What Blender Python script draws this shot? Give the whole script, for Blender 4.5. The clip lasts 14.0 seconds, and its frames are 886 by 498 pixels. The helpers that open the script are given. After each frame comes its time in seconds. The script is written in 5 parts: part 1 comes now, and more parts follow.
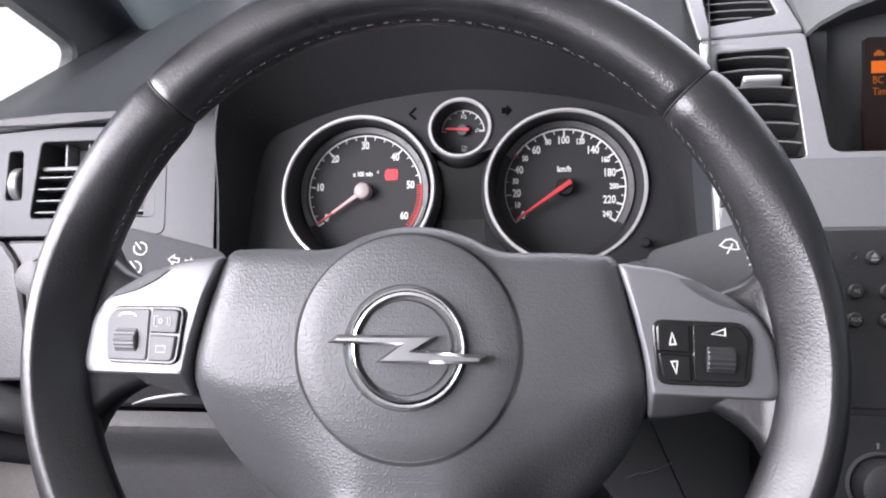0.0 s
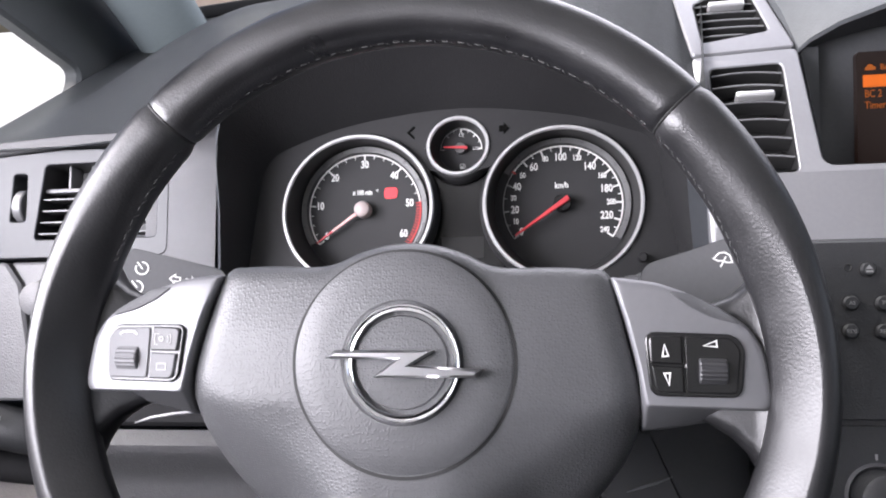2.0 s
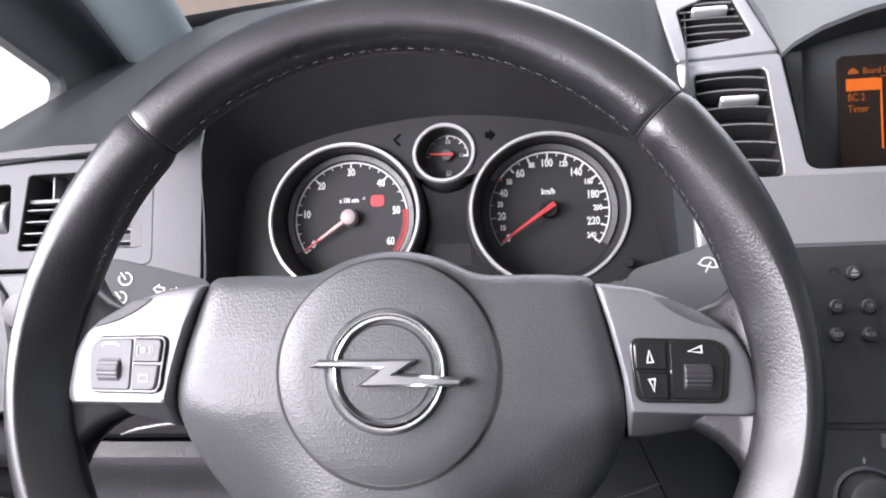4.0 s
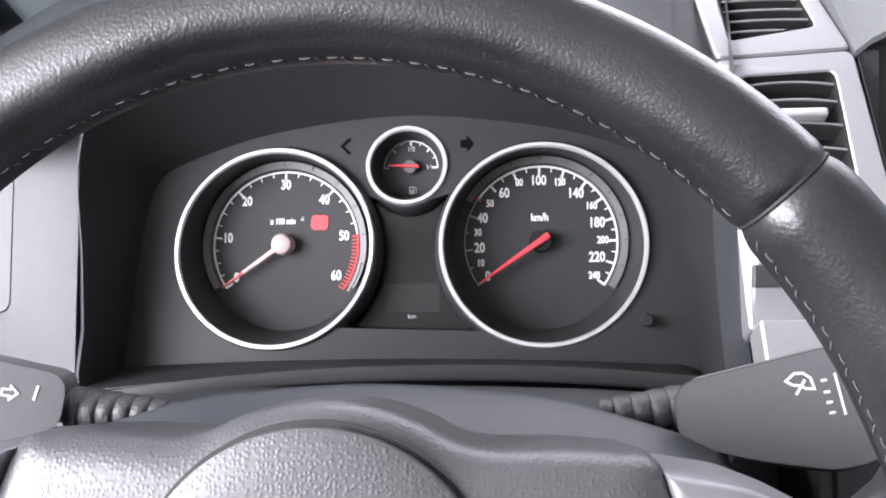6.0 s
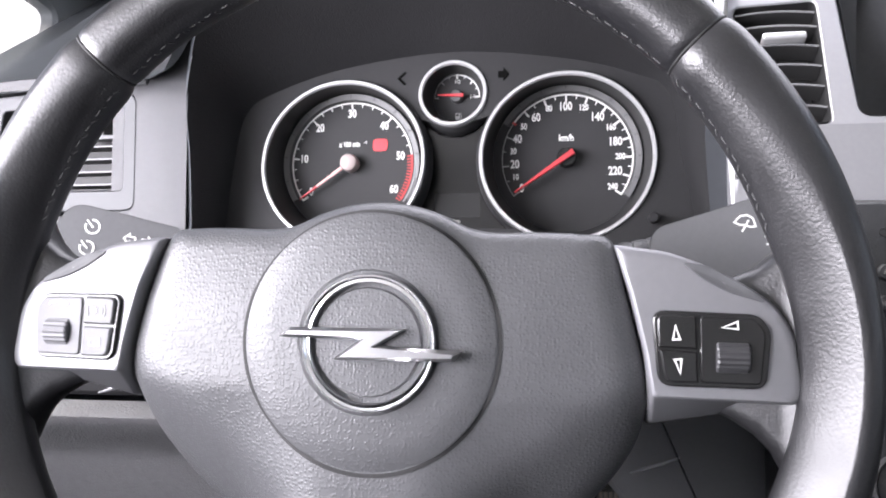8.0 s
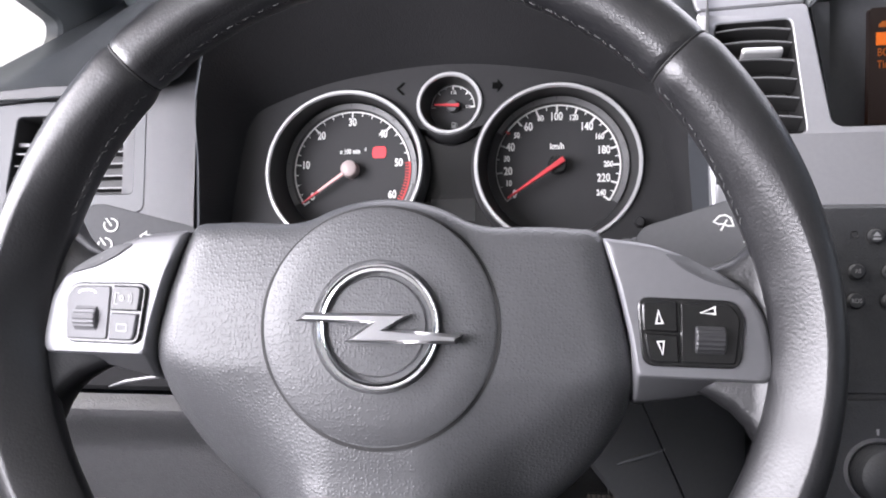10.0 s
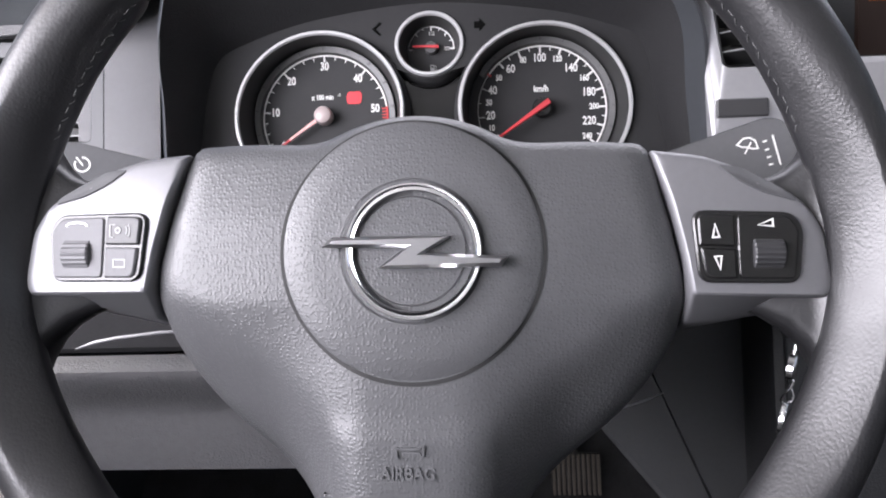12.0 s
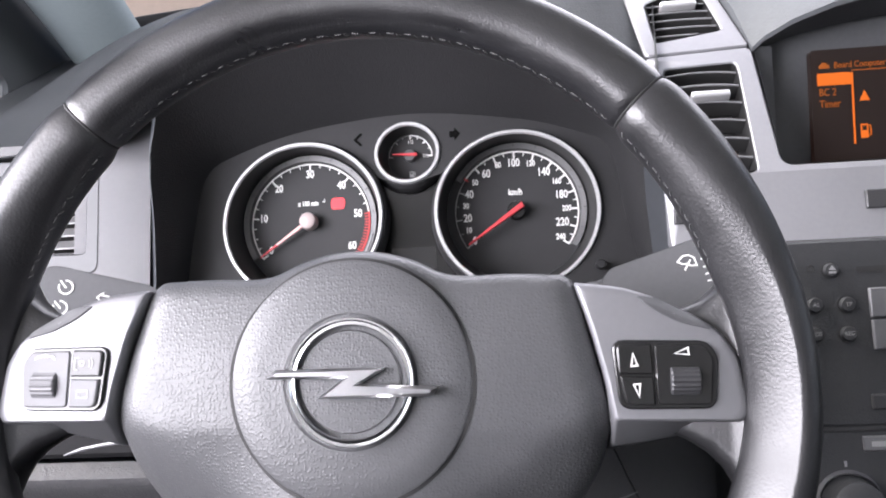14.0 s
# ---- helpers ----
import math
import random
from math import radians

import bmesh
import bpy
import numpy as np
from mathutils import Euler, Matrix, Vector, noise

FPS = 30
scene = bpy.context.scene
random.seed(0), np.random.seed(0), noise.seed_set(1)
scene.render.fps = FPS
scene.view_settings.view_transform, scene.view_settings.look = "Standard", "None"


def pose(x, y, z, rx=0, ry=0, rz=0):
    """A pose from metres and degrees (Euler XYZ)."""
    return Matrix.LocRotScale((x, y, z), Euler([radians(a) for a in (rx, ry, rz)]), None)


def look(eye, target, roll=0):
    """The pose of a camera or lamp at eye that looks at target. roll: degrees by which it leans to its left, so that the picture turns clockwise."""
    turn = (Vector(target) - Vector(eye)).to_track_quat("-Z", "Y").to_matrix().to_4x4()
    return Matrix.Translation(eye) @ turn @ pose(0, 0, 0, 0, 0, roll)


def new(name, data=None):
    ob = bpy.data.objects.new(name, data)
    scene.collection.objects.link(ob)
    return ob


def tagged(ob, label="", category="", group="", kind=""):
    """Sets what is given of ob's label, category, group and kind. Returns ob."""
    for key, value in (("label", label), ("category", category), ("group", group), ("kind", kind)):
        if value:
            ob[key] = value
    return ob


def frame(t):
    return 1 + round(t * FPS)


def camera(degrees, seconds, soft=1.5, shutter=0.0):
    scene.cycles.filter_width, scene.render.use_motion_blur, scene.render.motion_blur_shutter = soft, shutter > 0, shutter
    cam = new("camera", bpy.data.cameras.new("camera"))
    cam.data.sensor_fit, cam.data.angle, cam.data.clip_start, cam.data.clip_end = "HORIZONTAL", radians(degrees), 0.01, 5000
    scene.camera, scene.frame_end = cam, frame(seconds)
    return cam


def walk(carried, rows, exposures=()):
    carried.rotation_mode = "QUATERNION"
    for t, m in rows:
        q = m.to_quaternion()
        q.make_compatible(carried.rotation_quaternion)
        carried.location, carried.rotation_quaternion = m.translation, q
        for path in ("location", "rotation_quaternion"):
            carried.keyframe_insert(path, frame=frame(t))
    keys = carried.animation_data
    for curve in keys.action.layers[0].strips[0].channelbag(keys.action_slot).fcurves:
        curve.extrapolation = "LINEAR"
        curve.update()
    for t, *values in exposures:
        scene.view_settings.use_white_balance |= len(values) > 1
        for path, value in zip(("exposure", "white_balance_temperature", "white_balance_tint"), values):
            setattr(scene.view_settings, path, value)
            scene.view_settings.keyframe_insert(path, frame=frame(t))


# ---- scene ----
# The camera and its walk
cam = camera(57.2, 14.0, soft=2.0)
PATH = [
    (0, (0.0847, -0.2021, 1.1717), (0.0077, 0.2659, 1.0135), -3.68),
    (0.5, (0.0895, -0.2025, 1.1710), (0.0119, 0.2665, 1.0161), -4.39),
    (1, (0.0900, -0.2021, 1.1709), (0.0121, 0.2671, 1.0166), -4.56),
    (1.5, (0.0892, -0.2056, 1.1681), (0.0014, 0.2631, 1.0176), -5.15),
    (2, (0.0896, -0.2071, 1.1722), (0.0101, 0.2640, 1.0248), -4.38),
    (2.5, (0.0881, -0.2064, 1.1724), (0.0086, 0.2644, 1.0238), -4.19),
    (3, (0.0927, -0.2076, 1.1717), (0.0139, 0.2640, 1.0257), -4.73),
    (5.4, (0.0918, -0.1721, 1.1751), (0.0286, 0.3034, 1.0339), -4.02),
    (5.5, (0.0889, -0.1543, 1.1808), (0.0287, 0.3219, 1.0405), -4.16),
    (6, (0.0692, -0.0509, 1.1787), (0.0215, 0.4168, 1.0087), -2.77),
    (6.5, (0.0537, 0.0697, 1.1679), (0.0070, 0.5148, 0.9450), -1.79),
    (7, (0.0825, 0.0347, 1.1579), (-0.0043, 0.4747, 0.9370), -4.14),
    (7.1, (0.0762, 0.0025, 1.1567), (0.0014, 0.4469, 0.9400), -3.53),
    (7.5, (0.0912, -0.1035, 1.1619), (0.0058, 0.3493, 0.9679), -4.08),
    (7.7, (0.0937, -0.1415, 1.1580), (0.0069, 0.3178, 0.9807), -4.35),
    (9.8, (0.0981, -0.1815, 1.1653), (0.0138, 0.2821, 0.9982), -3.15),
    (10, (0.0935, -0.1843, 1.1601), (0.0139, 0.2806, 0.9941), -3.67),
    (10.5, (0.0768, -0.1750, 1.1459), (0.0127, 0.2912, 0.9770), -2.42),
    (11, (0.0589, -0.1515, 1.1337), (0.0181, 0.3140, 0.9559), -2.98),
    (11.5, (0.0487, -0.1740, 1.1318), (0.0147, 0.2887, 0.9454), -2.74),
    (12, (0.0490, -0.1725, 1.1325), (0.0128, 0.2924, 0.9520), -3.23),
    (12.5, (0.0589, -0.1478, 1.1297), (0.0268, 0.3187, 0.9528), -3.53),
    (13, (0.0853, -0.1654, 1.1546), (0.0317, 0.3065, 0.9982), -4.03),
    (13.5, (0.0931, -0.1822, 1.1634), (0.0377, 0.2949, 1.0244), -4.59),
    (14, (0.0862, -0.1825, 1.1609), (0.0362, 0.2948, 1.0204), -4.62),
]
EXPOSURES = [(0, 0.0), (0.5, 0.13), (1, 0.08), (2, 0.1), (3, 0.2), (5.5, 0.08), (6, 0.4), (6.5, 0.72), (7, 1.0), (7.5, 0.85), (7.7, 0.62), (7.9, 0.45), (8.6, 0.2), (10, 0.1), (10.5, 0.0), (11, -0.2), (12, -0.04), (13, -0.12), (13.5, 0.15), (14, 0.3)]
walk(cam, [(t, look(eye, target, roll)) for t, eye, target, roll in PATH], exposures=[(t, stops, 6500, 13) for t, stops in EXPOSURES])

# Places to build from: the instrument panel leans back by 24 degrees.
# On each sheet X runs right, Y up the sheet and Z out of it towards the driver.
DIAL = Matrix.Translation((0, 0.45, 1.05)) @ Euler((radians(90 - 24), 0, 0)).to_matrix().to_4x4()
WHEEL = DIAL @ Matrix.Translation((0.0163, -0.164, 0.309)) @ pose(0, 0, 0, -0.6, 0, 0) @ pose(0, 0, 0, 0, 0, -1.54)
LEAN = math.degrees(math.atan(0.42))
CONSOLE = DIAL @ Matrix.Translation((0, -0.05, 0.10)) @ pose(0, 0, 0, -LEAN, 0, 0)
RADIO = DIAL @ Matrix.Translation((0, -0.0926, 0.112))
WORLD = Matrix.Identity(4)

# ---- world, sun and lamps ----
sky = bpy.data.worlds.new("sky")
scene.world = sky
sky.use_nodes = True
sky_nodes = sky.node_tree.nodes
sky_tex = sky_nodes.new("ShaderNodeTexSky")
sky_tex.sky_type = "NISHITA"
sky_tex.sun_disc = False
sky_tex.sun_elevation, sky_tex.sun_rotation = radians(48), radians(250)
sky_tex.air_density, sky_tex.dust_density = 1.0, 3.0
sky.node_tree.links.new(sky_tex.outputs[0], sky_nodes["Background"].inputs[0])
sky_nodes["Background"].inputs[1].default_value = 0.12


def sun(strength, elevation, azimuth, angle):
    data = bpy.data.lights.new("sun", "SUN")
    data.energy, data.angle, data.color = strength, radians(angle), (1.0, 0.97, 0.93)
    ob = new("sun", data)
    ob.matrix_world = pose(0, 0, 5, 90 - elevation, 0, azimuth)


def window_lamp(name, centre, target, width, height, watts, colour=(0.97, 0.955, 1.03)):
    data = bpy.data.lights.new(name, "AREA")
    data.shape, data.size, data.size_y, data.energy, data.color = "RECTANGLE", width, height, watts, colour
    ob = new(name, data)
    ob.matrix_world = look(centre, target)


sun(4.0, 50, -110, 15)
window_lamp("windscreen_daylight", (0.34, 0.74, 1.42), (0.34, 0.54, 1.0), 1.1, 0.60, 9.5)
window_lamp("driver_window_daylight", (-0.56, -0.26, 1.28), (0.3, 0.0, 1.10), 0.85, 0.38, 27)
window_lamp("passenger_window_daylight", (1.30, -0.08, 1.27), (0.4, -0.02, 1.12), 1.2, 0.36, 0.9)
window_lamp("rear_window_daylight", (0.37, -1.55, 1.27), (0.2, 0.3, 1.05), 1.1, 0.4, 0.8)


# ---- materials ----
def material(name, colour, rough=0.5, metal=0.0, grain=None, depth=0.0, wrinkle=0.9, vary=0.0, vary_scale=40.0, coat=0.0, emit=None, power=0.0, spec=0.5, rough_vary=0.0):
    """A surface with a noise or cell grain (scale in cells a metre), a bump depth in metres and a tonal variation at two scales."""
    m = bpy.data.materials.new(name)
    m.use_nodes = True
    nodes, links = m.node_tree.nodes, m.node_tree.links
    shader = nodes["Principled BSDF"]
    shader.inputs["Base Color"].default_value = (*colour, 1)
    shader.inputs["Roughness"].default_value = rough
    shader.inputs["Metallic"].default_value = metal
    shader.inputs["Coat Weight"].default_value = coat
    shader.inputs["Specular IOR Level"].default_value = spec
    if emit:
        shader.inputs["Emission Color"].default_value = (*emit, 1)
        shader.inputs["Emission Strength"].default_value = power
    place = nodes.new("ShaderNodeTexCoord")
    if vary:
        big, small = nodes.new("ShaderNodeTexNoise"), nodes.new("ShaderNodeTexNoise")
        big.inputs["Scale"].default_value, small.inputs["Scale"].default_value = vary_scale, vary_scale * 18
        big.inputs["Detail"].default_value, small.inputs["Detail"].default_value = 3, 2
        both = nodes.new("ShaderNodeMath")
        both.operation = "ADD"
        ramp = nodes.new("ShaderNodeMapRange")
        ramp.inputs["From Min"].default_value, ramp.inputs["From Max"].default_value = 0.6, 1.4
        ramp.inputs["To Min"].default_value, ramp.inputs["To Max"].default_value = 1 - vary, 1 + vary
        tint = nodes.new("ShaderNodeVectorMath")
        tint.operation = "SCALE"
        tint.inputs[0].default_value = colour
        for n in (big, small):
            links.new(place.outputs["Object"], n.inputs["Vector"])
        links.new(big.outputs["Fac"], both.inputs[0])
        links.new(small.outputs["Fac"], both.inputs[1])
        links.new(both.outputs[0], ramp.inputs["Value"])
        links.new(ramp.outputs[0], tint.inputs["Scale"])
        links.new(tint.outputs[0], shader.inputs["Base Color"])
        if rough_vary:
            worn = nodes.new("ShaderNodeMapRange")
            worn.inputs["From Min"].default_value, worn.inputs["From Max"].default_value = 0.35, 0.65
            worn.inputs["To Min"].default_value, worn.inputs["To Max"].default_value = rough - rough_vary, rough + rough_vary
            links.new(big.outputs["Fac"], worn.inputs["Value"])
            links.new(worn.outputs[0], shader.inputs["Roughness"])
    if grain:
        kind, scale = grain
        bump = nodes.new("ShaderNodeBump")
        bump.inputs["Strength"].default_value = 1.0
        bump.inputs["Distance"].default_value = depth
        if kind == "cells":
            cell = nodes.new("ShaderNodeTexVoronoi")
            cell.feature = "SMOOTH_F1"
            cell.inputs["Scale"].default_value = scale
            cell.inputs["Smoothness"].default_value = 0.35
            warp = nodes.new("ShaderNodeTexNoise")
            warp.inputs["Scale"].default_value = scale * 0.4
            mix = nodes.new("ShaderNodeVectorMath")
            mix.operation = "MULTIPLY_ADD"
            mix.inputs[1].default_value = (wrinkle / scale,) * 3
            links.new(place.outputs["Object"], warp.inputs["Vector"])
            links.new(warp.outputs["Color"], mix.inputs[0])
            links.new(place.outputs["Object"], mix.inputs[2])
            links.new(mix.outputs[0], cell.inputs["Vector"])
            flip = nodes.new("ShaderNodeMath")
            flip.operation = "SUBTRACT"
            flip.inputs[0].default_value = 1.0
            links.new(cell.outputs["Distance"], flip.inputs[1])
            links.new(flip.outputs[0], bump.inputs["Height"])
        elif kind == "pits":
            cell = nodes.new("ShaderNodeTexVoronoi")
            cell.inputs["Scale"].default_value = scale
            cell.inputs["Randomness"].default_value = 0.7
            dome = nodes.new("ShaderNodeMapRange")
            dome.interpolation_type = "SMOOTHSTEP"
            dome.inputs["From Min"].default_value, dome.inputs["From Max"].default_value = 0.15, 0.62
            dome.inputs["To Min"].default_value, dome.inputs["To Max"].default_value = 1.0, 0.0
            links.new(place.outputs["Object"], cell.inputs["Vector"])
            links.new(cell.outputs["Distance"], dome.inputs["Value"])
            links.new(dome.outputs[0], bump.inputs["Height"])
        else:
            fine = nodes.new("ShaderNodeTexNoise")
            fine.inputs["Scale"].default_value = scale
            fine.inputs["Detail"].default_value = 3
            links.new(place.outputs["Object"], fine.inputs["Vector"])
            links.new(fine.outputs["Fac"], bump.inputs["Height"])
        links.new(bump.outputs[0], shader.inputs["Normal"])
    return m


LEATHER = material("smooth_black_leather", (0.010, 0.010, 0.011), 0.33, spec=0.85, grain=("cells", 1000), depth=0.00008, wrinkle=1.2, vary=0.2, vary_scale=30, rough_vary=0.06)
GRIP = material("grained_black_leather", (0.015, 0.015, 0.016), 0.38, spec=0.62, grain=("cells", 850), depth=0.00007, wrinkle=1.2, vary=0.2, vary_scale=30, rough_vary=0.06)
SEAM = material("dark_seam", (0.01, 0.01, 0.01), 0.7)
THREAD = material("grey_thread", (0.080, 0.080, 0.080), 0.8, grain=("noise", 3000), depth=0.0002)
PAD = material("grained_grey_plastic", (0.068, 0.069, 0.072), 0.40, grain=("pits", 740), depth=0.00009, vary=0.08, vary_scale=25, rough_vary=0.03, wrinkle=0.4)
CAP = material("fine_grey_plastic", (0.068, 0.069, 0.072), 0.42, grain=("pits", 800), depth=0.00009, vary=0.08, vary_scale=25, wrinkle=0.4)
SILVER = material("satin_silver_paint", (0.33, 0.33, 0.345), 0.40, metal=0.55, grain=("noise", 2500), depth=0.00003, vary=0.04, vary_scale=20)
POD = material("satin_grey_metallic_paint", (0.20, 0.20, 0.21), 0.47, metal=0.45, grain=("noise", 2500), depth=0.00003, vary=0.04, vary_scale=20)
# Chrome for the emblem bar, its dim reflection put into a darker colour.
BARCHROME = material("chrome_darkened_for_reflection", (0.46, 0.46, 0.47), 0.28, metal=1.0, vary=0.05, vary_scale=60)
TRIM = material("light_grey_paint", (0.105, 0.105, 0.11), 0.45, metal=0.2, grain=("noise", 2500), depth=0.00003, vary=0.04, vary_scale=15)
PANEL = material("grey_vent_panel_paint", (0.036, 0.038, 0.042), 0.5, grain=("noise", 2500), depth=0.00003, vary=0.05, vary_scale=15)
CHROME = material("bright_chrome", (0.90, 0.90, 0.91), 0.15, metal=1.0, vary=0.03, vary_scale=60)
RING = material("satin_aluminium_ring", (0.62, 0.62, 0.625), 0.36, metal=0.6, vary=0.03, vary_scale=90)
HOOD = material("black_grained_plastic", (0.021, 0.021, 0.022), 0.55, spec=0.3, grain=("cells", 900), depth=0.0002, vary=0.12, vary_scale=18)
BEZEL = material("charcoal_bezel_plastic", (0.026, 0.026, 0.027), 0.5, spec=0.25, grain=("noise", 1500), depth=0.00005, vary=0.08, vary_scale=18)
SHROUD = material("blue_grey_shroud_plastic", (0.040, 0.044, 0.050), 0.48, grain=("noise", 1500), depth=0.00006, vary=0.08, vary_scale=14)
STALK = material("grey_stalk_plastic", (0.085, 0.086, 0.090), 0.55, grain=("noise", 1500), depth=0.00005, vary=0.06, vary_scale=25, spec=0.3)
DASH = material("slate_grey_dash_skin", (0.085, 0.091, 0.096), 0.5, grain=("cells", 700), depth=0.00014, vary=0.08, vary_scale=10)
DARK = material("charcoal_plastic", (0.035, 0.036, 0.038), 0.5, grain=("cells", 800), depth=0.0002, vary=0.1, vary_scale=14)
GREY = material("mid_grey_plastic", (0.12, 0.12, 0.124), 0.5, grain=("cells", 700), depth=0.0003, vary=0.08, vary_scale=12)
BLACK = material("deep_black_plastic", (0.024, 0.024, 0.024), 0.5, vary=0.1, vary_scale=50)
# Dark, matt base colour puts a recess's shade into the plastic.
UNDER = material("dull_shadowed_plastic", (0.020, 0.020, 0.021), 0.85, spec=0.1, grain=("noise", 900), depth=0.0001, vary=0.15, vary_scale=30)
UNLIT = material("unlit_black_print", (0.003, 0.003, 0.003), 0.8, spec=0.05, vary=0.05, vary_scale=100)
GLOSS = material("gloss_black_plastic", (0.012, 0.012, 0.012), 0.22, vary=0.1, vary_scale=80)
BUTTON = material("dark_grey_button", (0.036, 0.036, 0.038), 0.45, grain=("noise", 2500), depth=0.00004, vary=0.06, vary_scale=50)
KEYCAP = material("satin_grey_button", (0.145, 0.145, 0.15), 0.40, metal=0.2, grain=("noise", 2500), depth=0.00004, vary=0.06, vary_scale=50)
PODKEY = material("grey_switch_plastic", (0.115, 0.115, 0.12), 0.52, metal=0.1, grain=("noise", 2500), depth=0.00004, vary=0.06, vary_scale=50, spec=0.3)
FACE = material("matt_dial_face", (0.026, 0.026, 0.027), 0.6, spec=0.3, grain=("noise", 1800), depth=0.00005, vary=0.08, vary_scale=60)
BAND = material("grey_dial_band", (0.075, 0.075, 0.076), 0.45, vary=0.05, vary_scale=60)
# The print is no lamp; a faint glow is added to brighten it.
PRINT = material("white_print", (0.70, 0.70, 0.68), 0.6, vary=0.02, vary_scale=200, emit=(0.8, 0.8, 0.8), power=0.03)
DIMPRINT = material("grey_print", (0.32, 0.32, 0.32), 0.6, vary=0.02, vary_scale=200)
REDPRINT = material("red_print", (0.55, 0.05, 0.05), 0.6, vary=0.02, vary_scale=200)
# Needle red, brightened by a slight added glow.
NEEDLE = material("red_needle", (0.48, 0.045, 0.055), 0.4, vary=0.03, vary_scale=200, emit=(0.8, 0.05, 0.05), power=0.03)
NEEDLEPALE = material("pale_pink_needle", (0.75, 0.42, 0.40), 0.35, vary=0.03, vary_scale=200)
BOSS = material("pale_needle_boss", (0.42, 0.35, 0.34), 0.35, vary=0.03, vary_scale=200)
WARN = material("lit_red_warning_lamp", (0.6, 0.03, 0.04), 0.5, emit=(1.0, 0.03, 0.045), power=0.26)
# Lightened base and faint glow stand in for reflections on the display glass.
LCD = material("dark_display_glass", (0.016, 0.013, 0.012), 0.3, spec=0.15, emit=(0.25, 0.06, 0.01), power=0.02)
AMBER = material("lit_amber_display", (0.3, 0.05, 0.0), 0.5, emit=(1.0, 0.22, 0.008), power=0.42)
AMBERDIM = material("dim_amber_display", (0.25, 0.06, 0.0), 0.5, emit=(1.0, 0.22, 0.008), power=0.075)
KMGLASS = material("black_display_glass", (0.007, 0.007, 0.007), 0.25, vary=0.1, vary_scale=60)
LCDGREY = material("unlit_lcd", (0.015, 0.015, 0.015), 0.3, vary=0.05, vary_scale=60)
METAL = material("worn_steel", (0.6, 0.6, 0.6), 0.25, metal=1.0, vary=0.06, vary_scale=120)
RUBBER = material("ribbed_rubber", (0.10, 0.085, 0.07), 0.65, grain=("noise", 900), depth=0.0002, vary=0.15, vary_scale=60)
CARPET = material("charcoal_carpet", (0.055, 0.055, 0.057), 0.95, grain=("noise", 700), depth=0.002, vary=0.3, vary_scale=30)
LINER = material("light_grey_headliner", (0.62, 0.62, 0.61), 0.9, grain=("noise", 1200), depth=0.0004, vary=0.05, vary_scale=12)
PILLAR = material("pale_grey_pillar_trim", (0.21, 0.25, 0.26), 0.6, grain=("cells", 800), depth=0.0002, vary=0.05, vary_scale=12)
PILLARDARK = material("dark_pillar_trim", (0.05, 0.055, 0.058), 0.6, grain=("cells", 800), depth=0.0002, vary=0.08, vary_scale=12)
DOORSKIN = material("pale_beige_door_lining", (0.30, 0.275, 0.26), 0.6, grain=("cells", 700), depth=0.0002, vary=0.08, vary_scale=12)
RECESS = material("grey_recess_plastic", (0.085, 0.087, 0.092), 0.6, spec=0.25, grain=("noise", 1500), depth=0.00005, vary=0.08, vary_scale=18)
GROUND = material("pale_concrete_ground", (0.84, 0.83, 0.82), 0.9, grain=("noise", 60), depth=0.01, vary=0.12, vary_scale=0.8)
BEIGE = material("beige_render_wall", (0.52, 0.42, 0.36), 0.9, grain=("noise", 40), depth=0.004, vary=0.08, vary_scale=0.7)


# ---- helpers for meshes ----
def thing(name, place, label, category, group="", kind=""):
    """An Empty at the base of a thing; place is a world point."""
    ob = new(name)
    ob.empty_display_size = 0.02
    ob.location = place
    return tagged(ob, label, category, group, kind)


def mesh_from(bm, frame_m, name, mat, smooth=40):
    bmesh.ops.recalc_face_normals(bm, faces=bm.faces)
    bm.transform(frame_m)
    me = bpy.data.meshes.new(name)
    bm.to_mesh(me)
    bm.free()
    me.materials.append(mat)
    if smooth:
        me.polygons.foreach_set("use_smooth", [True] * len(me.polygons))
        me.set_sharp_from_angle(angle=radians(smooth))
    return me


def base_of(parent):
    place = Vector((0, 0, 0))
    while parent is not None:
        place += parent.location
        parent = parent.parent
    return place


def part(name, bm, mat, parent, frame_m=WORLD, label="", smooth=40):
    """Links a bmesh, given in frame_m, as one mesh object under a thing or a part."""
    me = mesh_from(bm, Matrix.Translation(-base_of(parent)) @ frame_m, name, mat, smooth)
    ob = new(name, me)
    ob.parent = parent
    return tagged(ob, label)


def single(name, bm, mat, frame_m, label, category, group="", kind="", smooth=40):
    """A thing that is one mesh."""
    me = mesh_from(bm, frame_m, name, mat, smooth)
    c = Vector((0, 0, 0))
    lo = min(v.co.z for v in me.vertices)
    for v in me.vertices:
        c += v.co
    c /= len(me.vertices)
    c.z = lo
    me.transform(Matrix.Translation(-c))
    ob = new(name, me)
    ob.location = c
    return tagged(ob, label, category, group, kind)


def rounded(points, radius, steps=5):
    """A polygon with its corners rounded; radius may be a list."""
    out, n = [], len(points)
    for i in range(n):
        a, b, c = (Vector(points[(i + k) % n]) for k in (-1, 0, 1))
        r = radius[i] if isinstance(radius, (list, tuple)) else radius
        if r <= 0:
            out.append(tuple(b))
            continue
        da, dc = (a - b), (c - b)
        r = min(r, 0.48 * da.length, 0.48 * dc.length)
        p, q = b + da.normalized() * r, b + dc.normalized() * r
        for k in range(steps + 1):
            t = k / steps
            out.append(tuple(p * (1 - t) ** 2 + b * 2 * t * (1 - t) + q * t * t))
    return out


